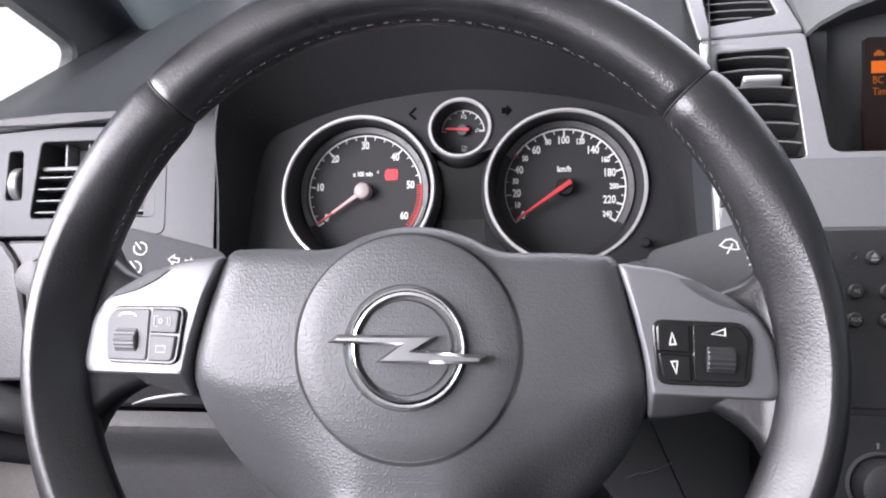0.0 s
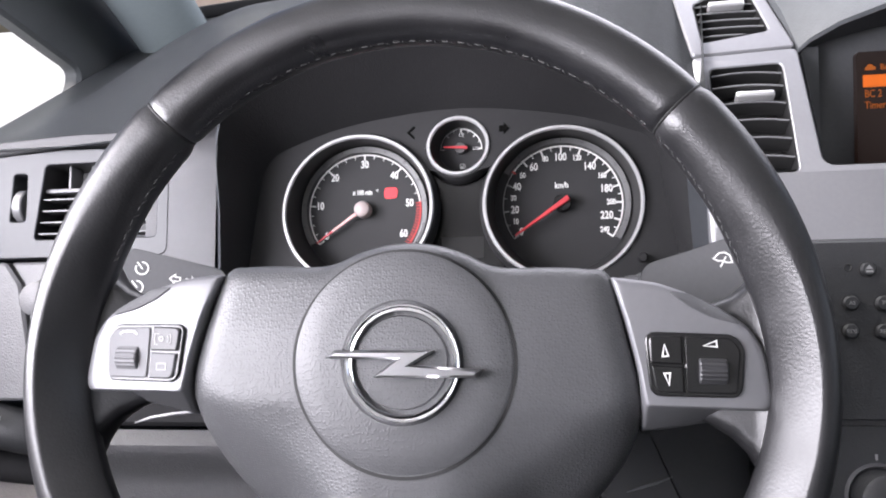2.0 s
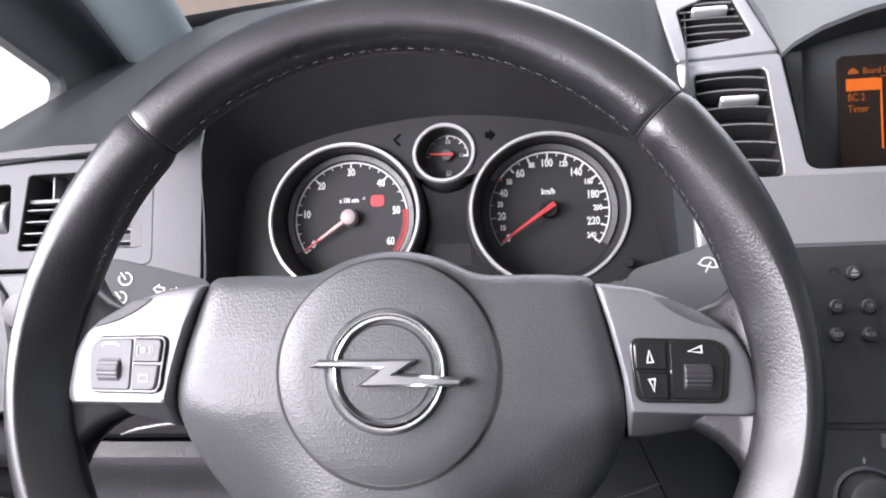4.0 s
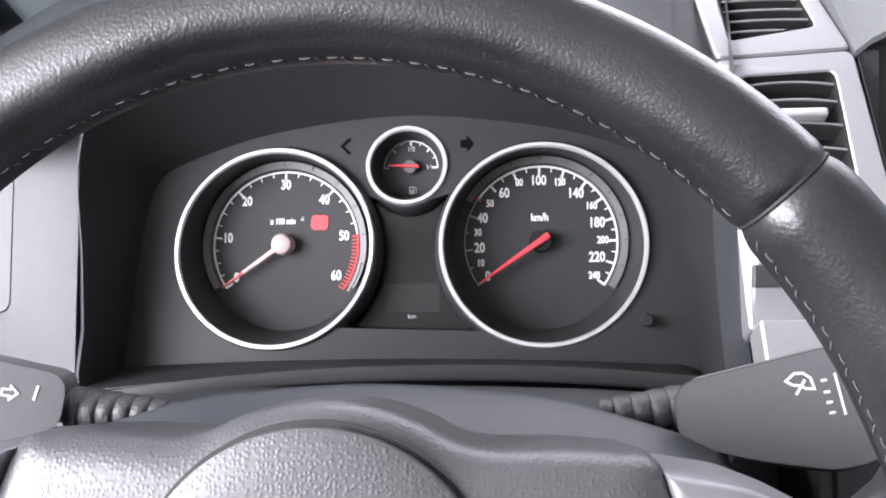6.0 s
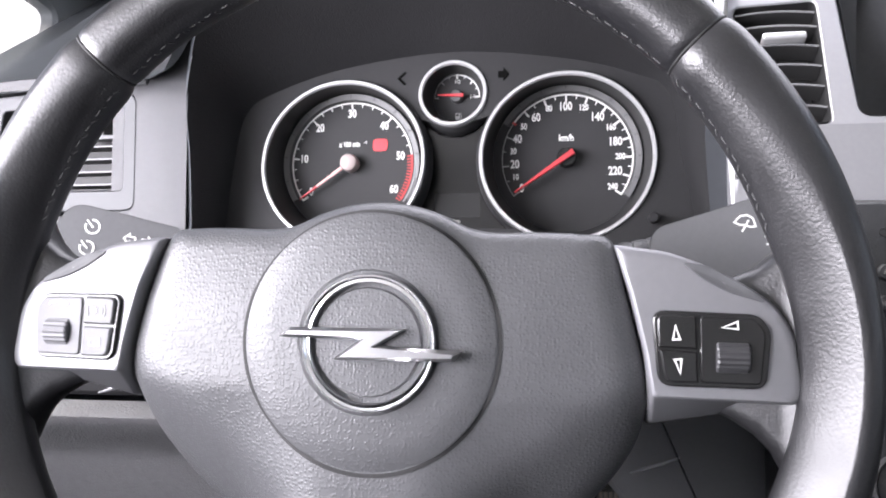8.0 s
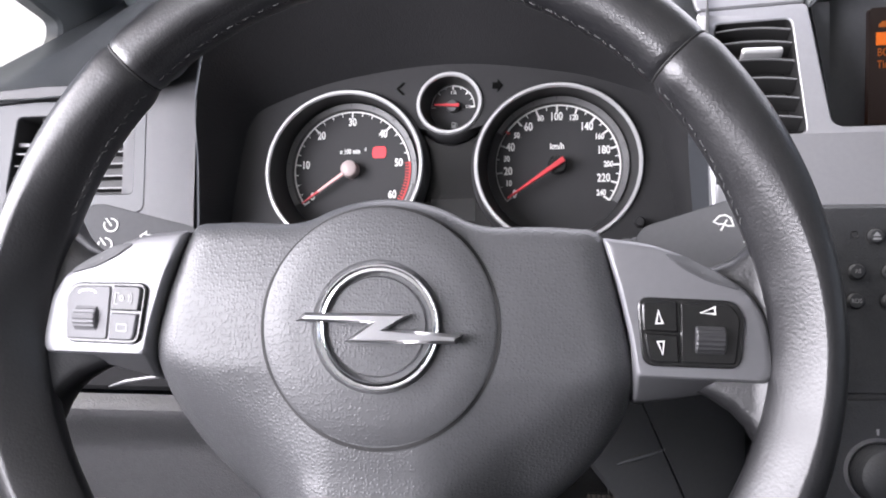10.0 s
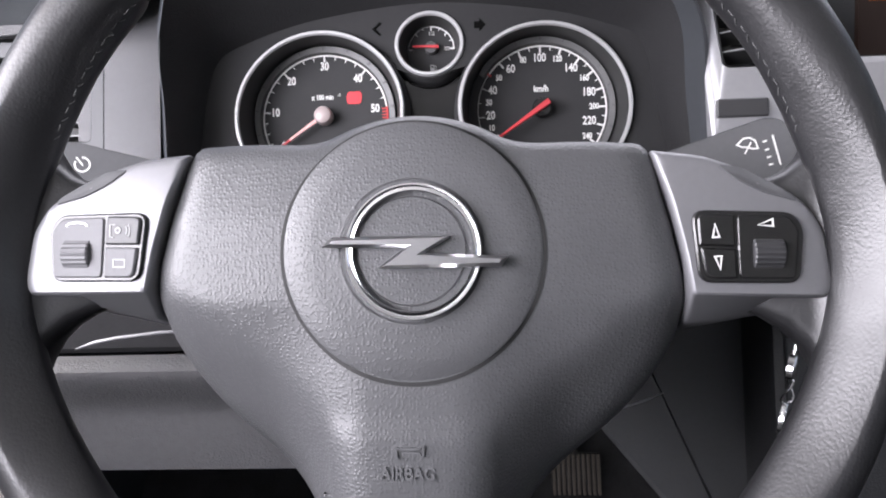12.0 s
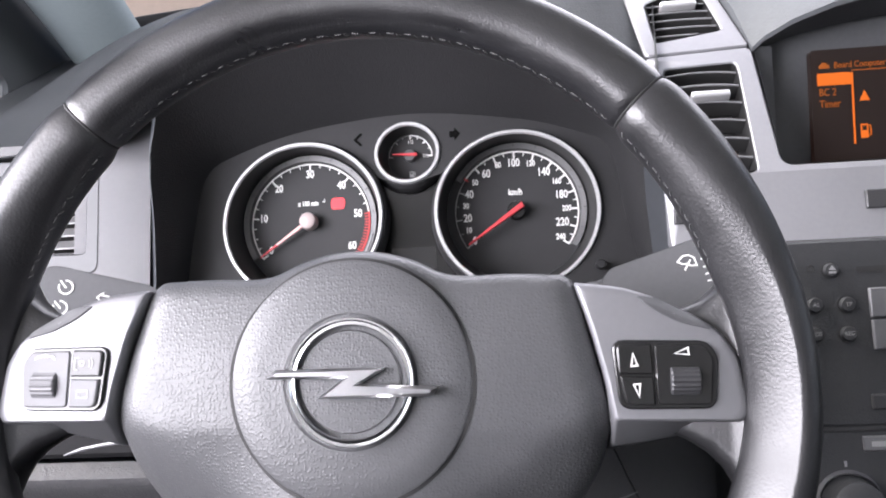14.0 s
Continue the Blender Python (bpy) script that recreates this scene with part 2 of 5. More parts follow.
def area2(poly):
    return sum(a[0] * b[1] - b[0] * a[1] for a, b in zip(poly, poly[1:] + poly[:1]))


def offset(poly, d):
    """The polygon moved inwards by d."""
    s = 1 if area2(poly) > 0 else -1
    out, n = [], len(poly)
    for i in range(n):
        a, b, c = (Vector(poly[(i + k) % n]) for k in (-1, 0, 1))
        e, f = (b - a), (c - b)
        if e.length < 1e-9 or f.length < 1e-9:
            e = f = (c - a)
        e.normalize(), f.normalize()
        na, nc = Vector((-e.y, e.x)), Vector((-f.y, f.x))
        m = na + nc
        m = m * (2 / max(m.length_squared, 0.6))
        out.append((b.x + m.x * d * s, b.y + m.y * d * s))
    return out


def plate(outer, z0, z1, holes=(), chamfer=0.0, lift=None, bm=None):
    """A plate with holes: front at z1 with chamfered edges, back at z0. lift(x, y) is added to the front's height."""
    bm = bm or bmesh.new()
    lift = lift or (lambda x, y: 0.0)
    loops = [list(outer)] + [list(h) for h in holes]
    from_geo = []
    fronts = []
    for k, loop in enumerate(loops):
        rim = offset(loop, chamfer if k == 0 else -chamfer) if chamfer else loop
        back = [bm.verts.new((x, y, z0)) for x, y in loop]
        side = [bm.verts.new((x, y, max(z1 - chamfer + lift(x, y), z0))) for x, y in loop] if chamfer else None
        front = [bm.verts.new((x, y, z1 + lift(x, y))) for x, y in rim]
        rows = [back, side, front] if chamfer else [back, front]
        for a, b in zip(rows, rows[1:]):
            for i in range(len(loop)):
                j = (i + 1) % len(loop)
                bm.faces.new((a[i], a[j], b[j], b[i]))
        from_geo.append([Vector((x, y, 0)) for x, y in rim])
        fronts += front
    if len(loops) == 1:
        bm.faces.new(fronts)
    else:
        from mathutils.geometry import tessellate_polygon
        for tri in tessellate_polygon(from_geo):
            if len({fronts[i] for i in tri}) == 3:
                try:
                    bm.faces.new([fronts[i] for i in tri])
                except ValueError:
                    pass
    return bm


def lathe(profile, segments=64, bm=None, centre=(0, 0), arc=(0, 360), scale_y=1.0):
    """Turns (radius, z) points about the sheet's Z axis. Angles run clockwise from the top."""
    bm = bm or bmesh.new()
    closed = arc[1] - arc[0] >= 359.99
    count = segments if closed else segments + 1
    rows = []
    for k in range(count):
        a = radians(arc[0] + (arc[1] - arc[0]) * k / segments)
        rows.append([bm.verts.new((centre[0] + r * math.sin(a), centre[1] + scale_y * r * math.cos(a), z)) for r, z in profile])
    for k in range(segments):
        a, b = rows[k], rows[(k + 1) % count]
        for i in range(len(profile) - 1):
            bm.faces.new((a[i], a[i + 1], b[i + 1], b[i]))
    bmesh.ops.remove_doubles(bm, verts=bm.verts, dist=1e-6)
    return bm


def box(x0, x1, y0, y1, z0, z1, bevel=0.0, bm=None, segments=2):
    bm = bm or bmesh.new()
    got = bmesh.ops.create_cube(bm, size=1)["verts"]
    for v in got:
        v.co = Vector(((x0 + x1) / 2 + v.co.x * (x1 - x0), (y0 + y1) / 2 + v.co.y * (y1 - y0), (z0 + z1) / 2 + v.co.z * (z1 - z0)))
    if bevel:
        edges = list({e for v in got for e in v.link_edges})
        bmesh.ops.bevel(bm, geom=edges, offset=bevel, segments=segments, affect="EDGES", profile=0.5)
    return bm


def sweep(path, section, closed=False, bm=None, up=(0, 0, 1), scales=None, caps=True):
    """Sweeps a closed section (points right, up) along a path of points."""
    bm = bm or bmesh.new()
    pts = [Vector(p) for p in path]
    rows = []
    for i, p in enumerate(pts):
        a = pts[i - 1] if i or closed else pts[0]
        b = pts[(i + 1) % len(pts)] if i < len(pts) - 1 or closed else pts[-1]
        ahead = (b - a).normalized()
        right = ahead.cross(Vector(up)).normalized()
        top = right.cross(ahead)
        s = scales[i] if scales else 1.0
        sx, sy = s if isinstance(s, (tuple, list)) else (s, s)
        rows.append([bm.verts.new(p + right * u * sx + top * v * sy) for u, v in section])
    n = len(section)
    for k in range(len(rows) if closed else len(rows) - 1):
        a, b = rows[k], rows[(k + 1) % len(rows)]
        for i in range(n):
            bm.faces.new((a[i], a[(i + 1) % n], b[(i + 1) % n], b[i]))
    if caps and not closed:
        bm.faces.new(rows[0][::-1])
        bm.faces.new(rows[-1])
    return bm


def circle(r, n=12, ry=None):
    return [(r * math.cos(2 * math.pi * k / n), (ry or r) * math.sin(2 * math.pi * k / n)) for k in range(n)]


def grid(fn, us, vs, bm=None):
    """A sheet of points fn(u, v)."""
    bm = bm or bmesh.new()
    rows = [[bm.verts.new(fn(u, v)) for v in vs] for u in us]
    for a, b in zip(rows, rows[1:]):
        for i in range(len(vs) - 1):
            bm.faces.new((a[i], a[i + 1], b[i + 1], b[i]))
    return bm


def solid_sheet(fn, us, vs, thick):
    """A sheet with thickness, moved along -Z of the frame by thick."""
    bm = grid(fn, us, vs)
    bmesh.ops.solidify(bm, geom=list(bm.faces), thickness=thick)
    return bm


def steps(a, b, n):
    return [a + (b - a) * k / n for k in range(n + 1)]


def smooth01(t):
    t = min(max(t, 0.0), 1.0)
    return t * t * (3 - 2 * t)


def lettering(text, size, x, y, z, align="CENTER", stretch=1.0, spin=0.0, depth=0.00015, bold=0.0, bm=None):
    """Raised print of the built-in font, its middle at x, y."""
    curve = bpy.data.curves.new("print", "FONT")
    curve.body, curve.size, curve.align_x, curve.align_y, curve.extrude, curve.offset = text, size, align, "CENTER", depth, bold
    curve.resolution_u = 3
    ob = new("print", curve)
    dg = bpy.context.evaluated_depsgraph_get()
    me = bpy.data.meshes.new_from_object(ob.evaluated_get(dg))
    me.transform(pose(x, y, z, 0, 0, spin) @ Matrix.Diagonal((stretch, 1, 1, 1)))
    bm = bm or bmesh.new()
    bm.from_mesh(me)
    bmesh.ops.remove_doubles(bm, verts=bm.verts, dist=1e-6)
    bpy.data.objects.remove(ob)
    bpy.data.curves.remove(curve)
    bpy.data.meshes.remove(me)
    return bm


def turned(poly, angle, x=0, y=0, scale=1.0):
    """A 2D polygon turned clockwise by angle degrees and moved."""
    c, s = math.cos(radians(-angle)), math.sin(radians(-angle))
    return [(x + scale * (c * u - s * v), y + scale * (s * u + c * v)) for u, v in poly]


def line_mark(points, width, z0, z1, bm=None, closed=False):
    """A flat printed line through 2D points."""
    points = list(points)
    if closed:
        return plate(offset(points, -width / 2), z0, z1, [offset(points, width / 2)], bm=bm)
    pts, left, right = [Vector(p) for p in points], [], []
    for i, p in enumerate(pts):
        d = (pts[min(i + 1, len(pts) - 1)] - pts[max(i - 1, 0)]).normalized() * width / 2
        left.append((p.x - d.y, p.y + d.x))
        right.append((p.x + d.y, p.y - d.x))
    return plate(right + left[::-1], z0, z1, bm=bm)


# ---- the setting: ground, outer wall and the car's cabin ----
SIDE = Matrix(((0, 0, 1, 0), (1, 0, 0, 0), (0, 1, 0, 0), (0, 0, 0, 1)))  # sheet X along world y, Y up, Z along world x
MID = 0.37  # the car's centre line

single("ground", grid(lambda u, v: (u, v, 0.04 * noise.noise((u * 0.2, v * 0.2, 0))), steps(-600, 600, 60), steps(-600, 600, 60)), GROUND, WORLD, "pale sunlit concrete ground outside the car", "ground", kind="structure")
single("backdrop", box(-4.45, 16, 9.0, 9.4, -0.1, 3.2, 0.02), BEIGE, WORLD, "beige rendered wall beyond the windscreen", "wall", kind="structure")

WINDOW = rounded([(0.684, 1.122), (0.08, 1.478), (-0.85, 1.50), (-0.92, 1.07), (0.50, 1.062), (0.668, 1.098)], [0.02, 0.06, 0.06, 0.06, 0.01, 0.02])
SHELL = [(1.10, 0.36), (1.10, 1.08), (0.96, 1.16), (0.36, 1.54), (-1.62, 1.54), (-1.62, 0.36)]
for name, x, flip in (("wall_left", -0.47, 1), ("wall_right", 2 * MID + 0.47, -1)):
    bm = plate(SHELL, -0.018, 0.0, [WINDOW], 0.004)
    single(name, bm, PILLARDARK, Matrix.Translation((x, 0, 0)) @ Matrix.Diagonal((flip, 1, 1, 1)) @ SIDE, "dark grey door and pillar lining with an open window", "car door", kind="structure")
single("floor", solid_sheet(lambda u, v: (u, v, 0.40 + (0.22 * smooth01((v - 0.72) / 0.3))), steps(-0.47, 1.21, 30), steps(-1.6, 1.08, 30), 0.02), CARPET, WORLD, "charcoal carpet floor of the footwell", "floor", kind="structure")
single("wall_front", box(-0.47, 1.21, 1.06, 1.09, 0.4, 1.10), DARK, WORLD, "dark bulkhead behind the dashboard", "bulkhead", kind="structure")
single("wall_rear", plate(rounded([(-0.47, 0.36), (1.21, 0.36), (1.21, 1.54), (-0.47, 1.54)], 0.02), 0, 0.04, [rounded([(-0.3, 1.05), (1.04, 1.05), (0.95, 1.47), (-0.2, 1.47)], 0.05)], 0.004), DARK, Matrix.Translation((0, -1.64, 0)) @ pose(0, 0, 0, 90, 0, 180) @ pose(-2 * MID, 0, 0), "dark rear lining with a window", "wall", kind="structure")
single("ceiling", solid_sheet(lambda u, v: (u, v, 1.54 - 0.02 * abs((u - MID) / 0.84) ** 3 - 0.03 * smooth01((v - 0.1) / 0.26)), steps(-0.47, 1.21, 16), steps(-1.64, 0.36, 16), 0.02), LINER, WORLD, "light grey fabric headliner", "ceiling", kind="structure")

# the windscreen pillars
for name, sign, x in (("pillar_left", 1, -0.408), ("pillar_right", -1, 2 * MID + 0.408)):
    path = [(x - sign * 0.01, 0.93, 1.03), (x, 0.83, 1.125), (x + sign * 0.006, 0.75, 1.192), (x + sign * 0.02, 0.55, 1.345), (x + sign * 0.03, 0.36, 1.50)]
    sec = circle(0.050, 28, 0.030)
    single(name, sweep(path, sec), PILLAR, WORLD, "pale grey plastic windscreen pillar trim above the dashboard", "pillar", kind="structure")
single("trim", sweep([(-0.46, 1.00, 1.179), (-0.36, 1.02, 1.187), (-0.17, 1.04, 1.199), (0.1, 1.06, 1.209), (MID, 1.065, 1.213), (0.64, 1.06, 1.209), (0.91, 1.04, 1.199), (1.20, 1.00, 1.179)], rounded([(-0.03, -0.012), (0.03, -0.012), (0.03, 0.006), (-0.03, 0.006)], 0.004, 2)), BLACK, WORLD, "black lower edge of the windscreen", "trim", kind="structure")



# ---- the dashboard ----
dashboard = thing("dashboard", (MID, 0.7, 0.8), "slate grey moulded car dashboard with pale grey fascia", "dashboard")


def crest(x):
    x = x if x < MID else 2 * MID - x
    return 1.175 + 0.035 * smooth01((x + 0.3) / 0.5)


def front(x):
    if x > 0.186:
        return 0.483, 1.174
    arch = float(np.interp(x, [-0.30, -0.190, -0.178, -0.170, -0.150, -0.12, -0.090, -0.04, 0.003, 0.05, 0.096, 0.128, 0.157, 0.178, 0.186], [1.083, 1.089, 1.104, 1.126, 1.142, 1.157, 1.166, 1.172, 1.172, 1.161, 1.141, 1.124, 1.107, 1.101, 1.100]))
    return 0.366 + 0.014 * smooth01((arch - 1.083) / 0.09), arch


def dash_top(x, v):
    y0, z0 = front(x)
    y = y0 + (1.08 - y0) * v
    edge = 1.078 + 0.19 * (y - 0.5)
    inside = x if x < MID else 2 * MID - x
    goal = edge + (crest(x) - edge) * smooth01((inside + 0.46) / 0.28)
    z = z0 + (goal - z0) * smooth01((y - y0) / (0.16 if x < 0.186 else 0.085))
    if x < 0.186:
        z -= 0.012 * smooth01((x - 0.159) / 0.008) * (1 - smooth01((y - 0.49) / 0.02))
    return x, y, z


bm = grid(dash_top, steps(-0.465, 1.205, 150), [k * k / 1600 for k in range(41)])
bmesh.ops.solidify(bm, geom=list(bm.faces), thickness=0.006)
part("top_pad", bm, DASH, dashboard, WORLD, "slate grey grained top")

# the hood round the instruments, open towards the driver
NEAR = [(-0.166, -0.128), (-0.169, -0.06), (-0.172, 0.0), (-0.150, 0.046), (-0.090, 0.074), (0.003, 0.079), (0.096, 0.053), (0.142, 0.024), (0.1635, -0.010), (0.1660, -0.06), (0.1680, -0.1270), (0.155, -0.1265), (0.09, -0.121), (0.003, -0.1175), (-0.09, -0.122), (-0.150, -0.1275), (-0.1640, -0.1280)]
FAR = [(-0.168, -0.120), (-0.164, -0.05), (-0.157, -0.010), (-0.134, 0.006), (-0.080, 0.0225), (0.001, 0.0312), (0.080, 0.0225), (0.128, 0.0090), (0.1515, -0.0055), (0.159, -0.05), (0.168, -0.118), (0.155, -0.1195), (0.09, -0.1175), (0.002, -0.1165), (-0.09, -0.1180), (-0.155, -0.1205), (-0.1665, -0.1205)]


def curve_loop(points, n=6):
    """A closed smooth curve through 2D points."""
    out, c = [], len(points)
    for i in range(c):
        p = [Vector(points[(i + k) % c]) for k in (-1, 0, 1, 2)]
        for k in range(n):
            t = k / n
            out.append(tuple(0.5 * (2 * p[1] + (p[2] - p[0]) * t + (2 * p[0] - 5 * p[1] + 4 * p[2] - p[3]) * t * t + (3 * p[1] - p[0] - 3 * p[2] + p[3]) * t ** 3)))
    return out


def loft(loops, bm=None, close=True):
    bm = bm or bmesh.new()
    rows = [[bm.verts.new(p) for p in loop] for loop in loops]
    n = len(loops[0])
    for a, b in zip(rows, rows[1:]):
        for i in range(n if close else n - 1):
            j = (i + 1) % n
            bm.faces.new((a[i], a[j], b[j], b[i]))
    return bm


def lip(y):
    return 0.086 + 0.024 * smooth01((y - 0.0) / 0.075) + 0.006 * smooth01((-0.1 - y) / 0.02)


def rake(y):
    """Height of the bezel, which leans out towards its lower edge."""
    return 0.030 - 0.15 * (y + 0.05)


near, far = curve_loop(NEAR), curve_loop(FAR)


def outwards(loop, d):
    """The loop moved out by d, and further on the side towards the console."""
    return [(x + 0.0125 * smooth01((x - 0.105) / 0.05), y) for x, y in offset(loop, -d if d > 0.003 else -d * 0.7)]


out1, out2 = outwards(near, 0.002), outwards(near, 0.0045)
bm = loft([[(x, y, rake(y) - 0.0008) for x, y in far], [(x, y, lip(y) - 0.004) for x, y in near], [(x, y, lip(y)) for x, y in offset(near, -0.0012)]])
part("hood", bm, HOOD, dashboard, DIAL, "black plastic instrument hood")
bm = loft([[(x, y, lip(y)) for x, y in offset(near, -0.0012)], [(x, y, lip(y)) for x, y in out1], [(x, y, lip(y) - 0.003) for x, y in out2], [(x, y, 0.0) for x, y in out2]])
part("hood_edge", bm, SHROUD, dashboard, DIAL, "charcoal edge of the hood")
bm = sweep([(x, -0.1208 - 0.40 * (x - 0.004) ** 2 + 0.004 * (x - 0.004) / 0.16, 0.0885) for x in steps(-0.1625, 0.1635, 30)], rounded([(-0.0042, -0.004), (0.0042, -0.004), (0.0042, 0.003), (0.0030, 0.004), (-0.0042, 0.004)], 0.0008, 2), up=(0, 0, 1))
part("lip", bm, BEZEL, dashboard, DIAL, "thin grey lower edge")

# pale panel between hood and side vent, and panels below
bm = grid(lambda u, v: (u, v, 0.0855 - 1.5 * (u + 0.178) ** 2 - 0.02 * smooth01((v + 0.01) / 0.05)), steps(-0.232, -0.1735, 20), steps(-0.150, 0.036, 24))
bmesh.ops.solidify(bm, geom=list(bm.faces), thickness=0.004)
part("fascia", bm, TRIM, dashboard, DIAL, "pale silver-grey fascia panel")
VENT_HOLE = rounded([(-0.3235, -0.0745), (-0.222, -0.0745), (-0.222, -0.0155), (-0.316, -0.0155)], 0.004)
THUMB_HOLE = rounded([(-0.345, -0.060), (-0.3315, -0.060), (-0.3315, -0.022), (-0.343, -0.022)], 0.003)
bm = plate(rounded([(-0.425, -0.0885), (-0.2125, -0.0885), (-0.2125, -0.006), (-0.30, -0.004), (-0.425, -0.012)], [0.003, 0.008, 0.01, 0, 0.003]), 0.07, 0.0842, [VENT_HOLE, THUMB_HOLE], 0.0007)
part("vent_panel", bm, PANEL, dashboard, DIAL, "grey panel round the side air vent")
bm = plate(rounded([(-0.425, -0.012), (-0.30, -0.002), (-0.205, -0.001), (-0.205, 0.008), (-0.30, 0.008), (-0.425, 0.0)], 0.002), 0.05, 0.084, (), 0.0012)
part("brow", bm, DARK, dashboard, DIAL, "dark grey edge above the side vent")
bm = plate(rounded([(-0.425, -0.197), (-0.3195, -0.197), (-0.322, -0.165), (-0.334, -0.108), (-0.347, -0.0915), (-0.425, -0.0915)], 0.003), 0.05, 0.084, (), 0.002)
part("side_panel", bm, GREY, dashboard, DIAL, "grey side panel")
bm = plate(rounded([(-0.315, -0.205), (-0.188, -0.205), (-0.186, -0.137), (-0.188, -0.12), (-0.205, -0.0915), (-0.344, -0.0915), (-0.331, -0.108), (-0.3195, -0.165)], 0.003), 0.05, 0.083, (), 0.002)
part("switch_panel", bm, GREY, dashboard, DIAL, "grey panel with the light switch")
bm = grid(lambda u, v: (u, v, 0.117 + 0.016 * smooth01((-0.205 - v) / 0.02) * (1 - smooth01((-0.222 - v) / 0.03)) - 0.25 * max(0, -0.222 - v)), steps(-0.275, 0.02, 20), steps(-0.287, -0.2135, 24))
bmesh.ops.solidify(bm, geom=list(bm.faces), thickness=0.012)
part("knee_panel", bm, GREY, dashboard, DIAL, "grey knee panel under the steering column")
# A flat dark plate; the recess's shade is in its colour.
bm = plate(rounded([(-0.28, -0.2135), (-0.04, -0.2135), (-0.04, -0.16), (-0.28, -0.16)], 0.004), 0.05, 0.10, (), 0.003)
part("recess", bm, UNDER, dashboard, DIAL, "dark plate for the shaded recess above the knee panel")
bm = sweep([(-0.214, -0.2095, 0.118), (-0.200, -0.2055, 0.122), (-0.185, -0.203, 0.122), (-0.16, -0.2005, 0.118), (-0.12, -0.199, 0.112)], circle(0.0012, 8, 0.0016), scales=[0.4, 1, 1, 1, 0.6])
part("strip", bm, SILVER, dashboard, DIAL, "thin bright curved strip")
bm = plate(rounded([(0.100, -0.26), (0.215, -0.40), (0.215, -0.137), (0.10, -0.137)], 0.006), 0.03, 0.050, (), 0.003)
part("lower_panel", bm, STALK, dashboard, DIAL, "charcoal panel beside the steering column")
bm = sweep([(0.1215, -0.2615, 0.0505), (0.130, -0.2585, 0.0512), (0.142, -0.2548, 0.0512), (0.153, -0.2505, 0.0505)], circle(0.0010, 8), scales=[0.4, 1, 1, 0.5])
part("strip", bm, SILVER, dashboard, DIAL, "thin bright strip")

# light switch and its print
light_switch = thing("light_switch", DIAL @ Vector((-0.31, -0.117, 0.083)), "round grey rotary light switch on the lower dash panel", "switch")
part("knob", lathe([(0, 0.018), (0.010, 0.018), (0.0125, 0.016), (0.0135, 0.008), (0.0135, 0.0)], 32, centre=(-0.31, -0.121)), GREY, light_switch, DIAL @ Matrix.Translation((0, 0, 0.083)))
part("collar", lathe([(0.0135, 0.0), (0.0155, 0.003), (0.0175, 0.0)], 32, centre=(-0.31, -0.121)), DARK, light_switch, DIAL @ Matrix.Translation((0, 0, 0.083)))


# ---- air vents ----
def air_vent(place, hole, slat_heights, frame_m, label, knob, bow=0.0, top=None, deep=0.03):
    """A vent in a hole (sheet polygon): dark duct, bowed slats, a slider; top: (y, dividers) for a fixed upper row."""
    ob = thing("air_vent", frame_m @ Vector(place), label, "air vent", "air vents")
    xs, ys = [p[0] for p in hole], [p[1] for p in hole]
    inner = offset(hole, 0.0004)
    bm = loft([[(x, y, 0.0) for x, y in inner], [(x, y, -deep) for x, y in inner]])
    plate(inner, -deep - 0.002, -deep, bm=bm)
    part("duct", bm, BLACK, ob, frame_m, "black duct")

    def span(y):
        cut = []
        for a, b in zip(hole, list(hole[1:]) + [hole[0]]):
            if (a[1] - y) * (b[1] - y) <= 0 and abs(a[1] - b[1]) > 1e-9:
                cut.append(a[0] + (b[0] - a[0]) * (y - a[1]) / (b[1] - a[1]))
        return (min(cut), max(cut)) if len(cut) > 1 else (min(xs), max(xs))

    for y in slat_heights:
        x0, x1 = span(y)
        path = [(x, y + bow * (1 - ((2 * x - x0 - x1) / (x1 - x0)) ** 2), -0.009) for x in steps(x0 + 0.0006, x1 - 0.0006, 10)]
        part("slat", sweep(path, rounded([(-0.0065, -0.0012), (0.0065, -0.0004), (0.0065, 0.0006), (-0.0065, 0.0000)], 0.0004, 2), up=(0, 1, 0)), BLACK, ob, frame_m)
        part("slat_edge", sweep([(x, yy, -0.0022) for x, yy, _ in path], circle(0.0007, 6)), SLAT, ob, frame_m, "pale slat edge")
    if top:
        y0, dividers = top
        x0, x1 = span(y0)
        part("rail", box(x0, x1, y0 - 0.0015, y0 + 0.0015, -0.014, -0.003, 0.0005), TRIM, ob, frame_m, "pale rail")
        y1 = max(ys)
        for x in dividers:
            part("fin", box(x - 0.0008, x + 0.0008, y0, y1 - 0.0005, -0.022, -0.006, 0.0003), SLAT, ob, frame_m)
    if knob:
        kx, ky, kw = knob
        part("slider", box(kx - kw / 2, kx + kw / 2, ky - 0.0026, ky + 0.0026, -0.008, 0.0035, 0.0018, segments=3), RING, ob, frame_m, "bright silver slider")
    return ob


SLAT = material("dark_slat_plastic", (0.17, 0.17, 0.175), 0.4, vary=0.08, vary_scale=40)
side = DIAL @ Matrix.Translation((0, 0, 0.0825))
air_vent((-0.27, -0.0745, 0), VENT_HOLE, [-0.0695, -0.0605, -0.0515, -0.0425], side, "dark slatted side air vent beside the steering wheel", (-0.283, -0.0505, 0.009), 0.0, (-0.0355, (-0.300, -0.281, -0.262, -0.243)))
wheel_t = thing("vent_thumbwheel", DIAL @ Vector((-0.338, -0.06, 0.085)), "small grey thumbwheel beside the side air vent", "thumbwheel")
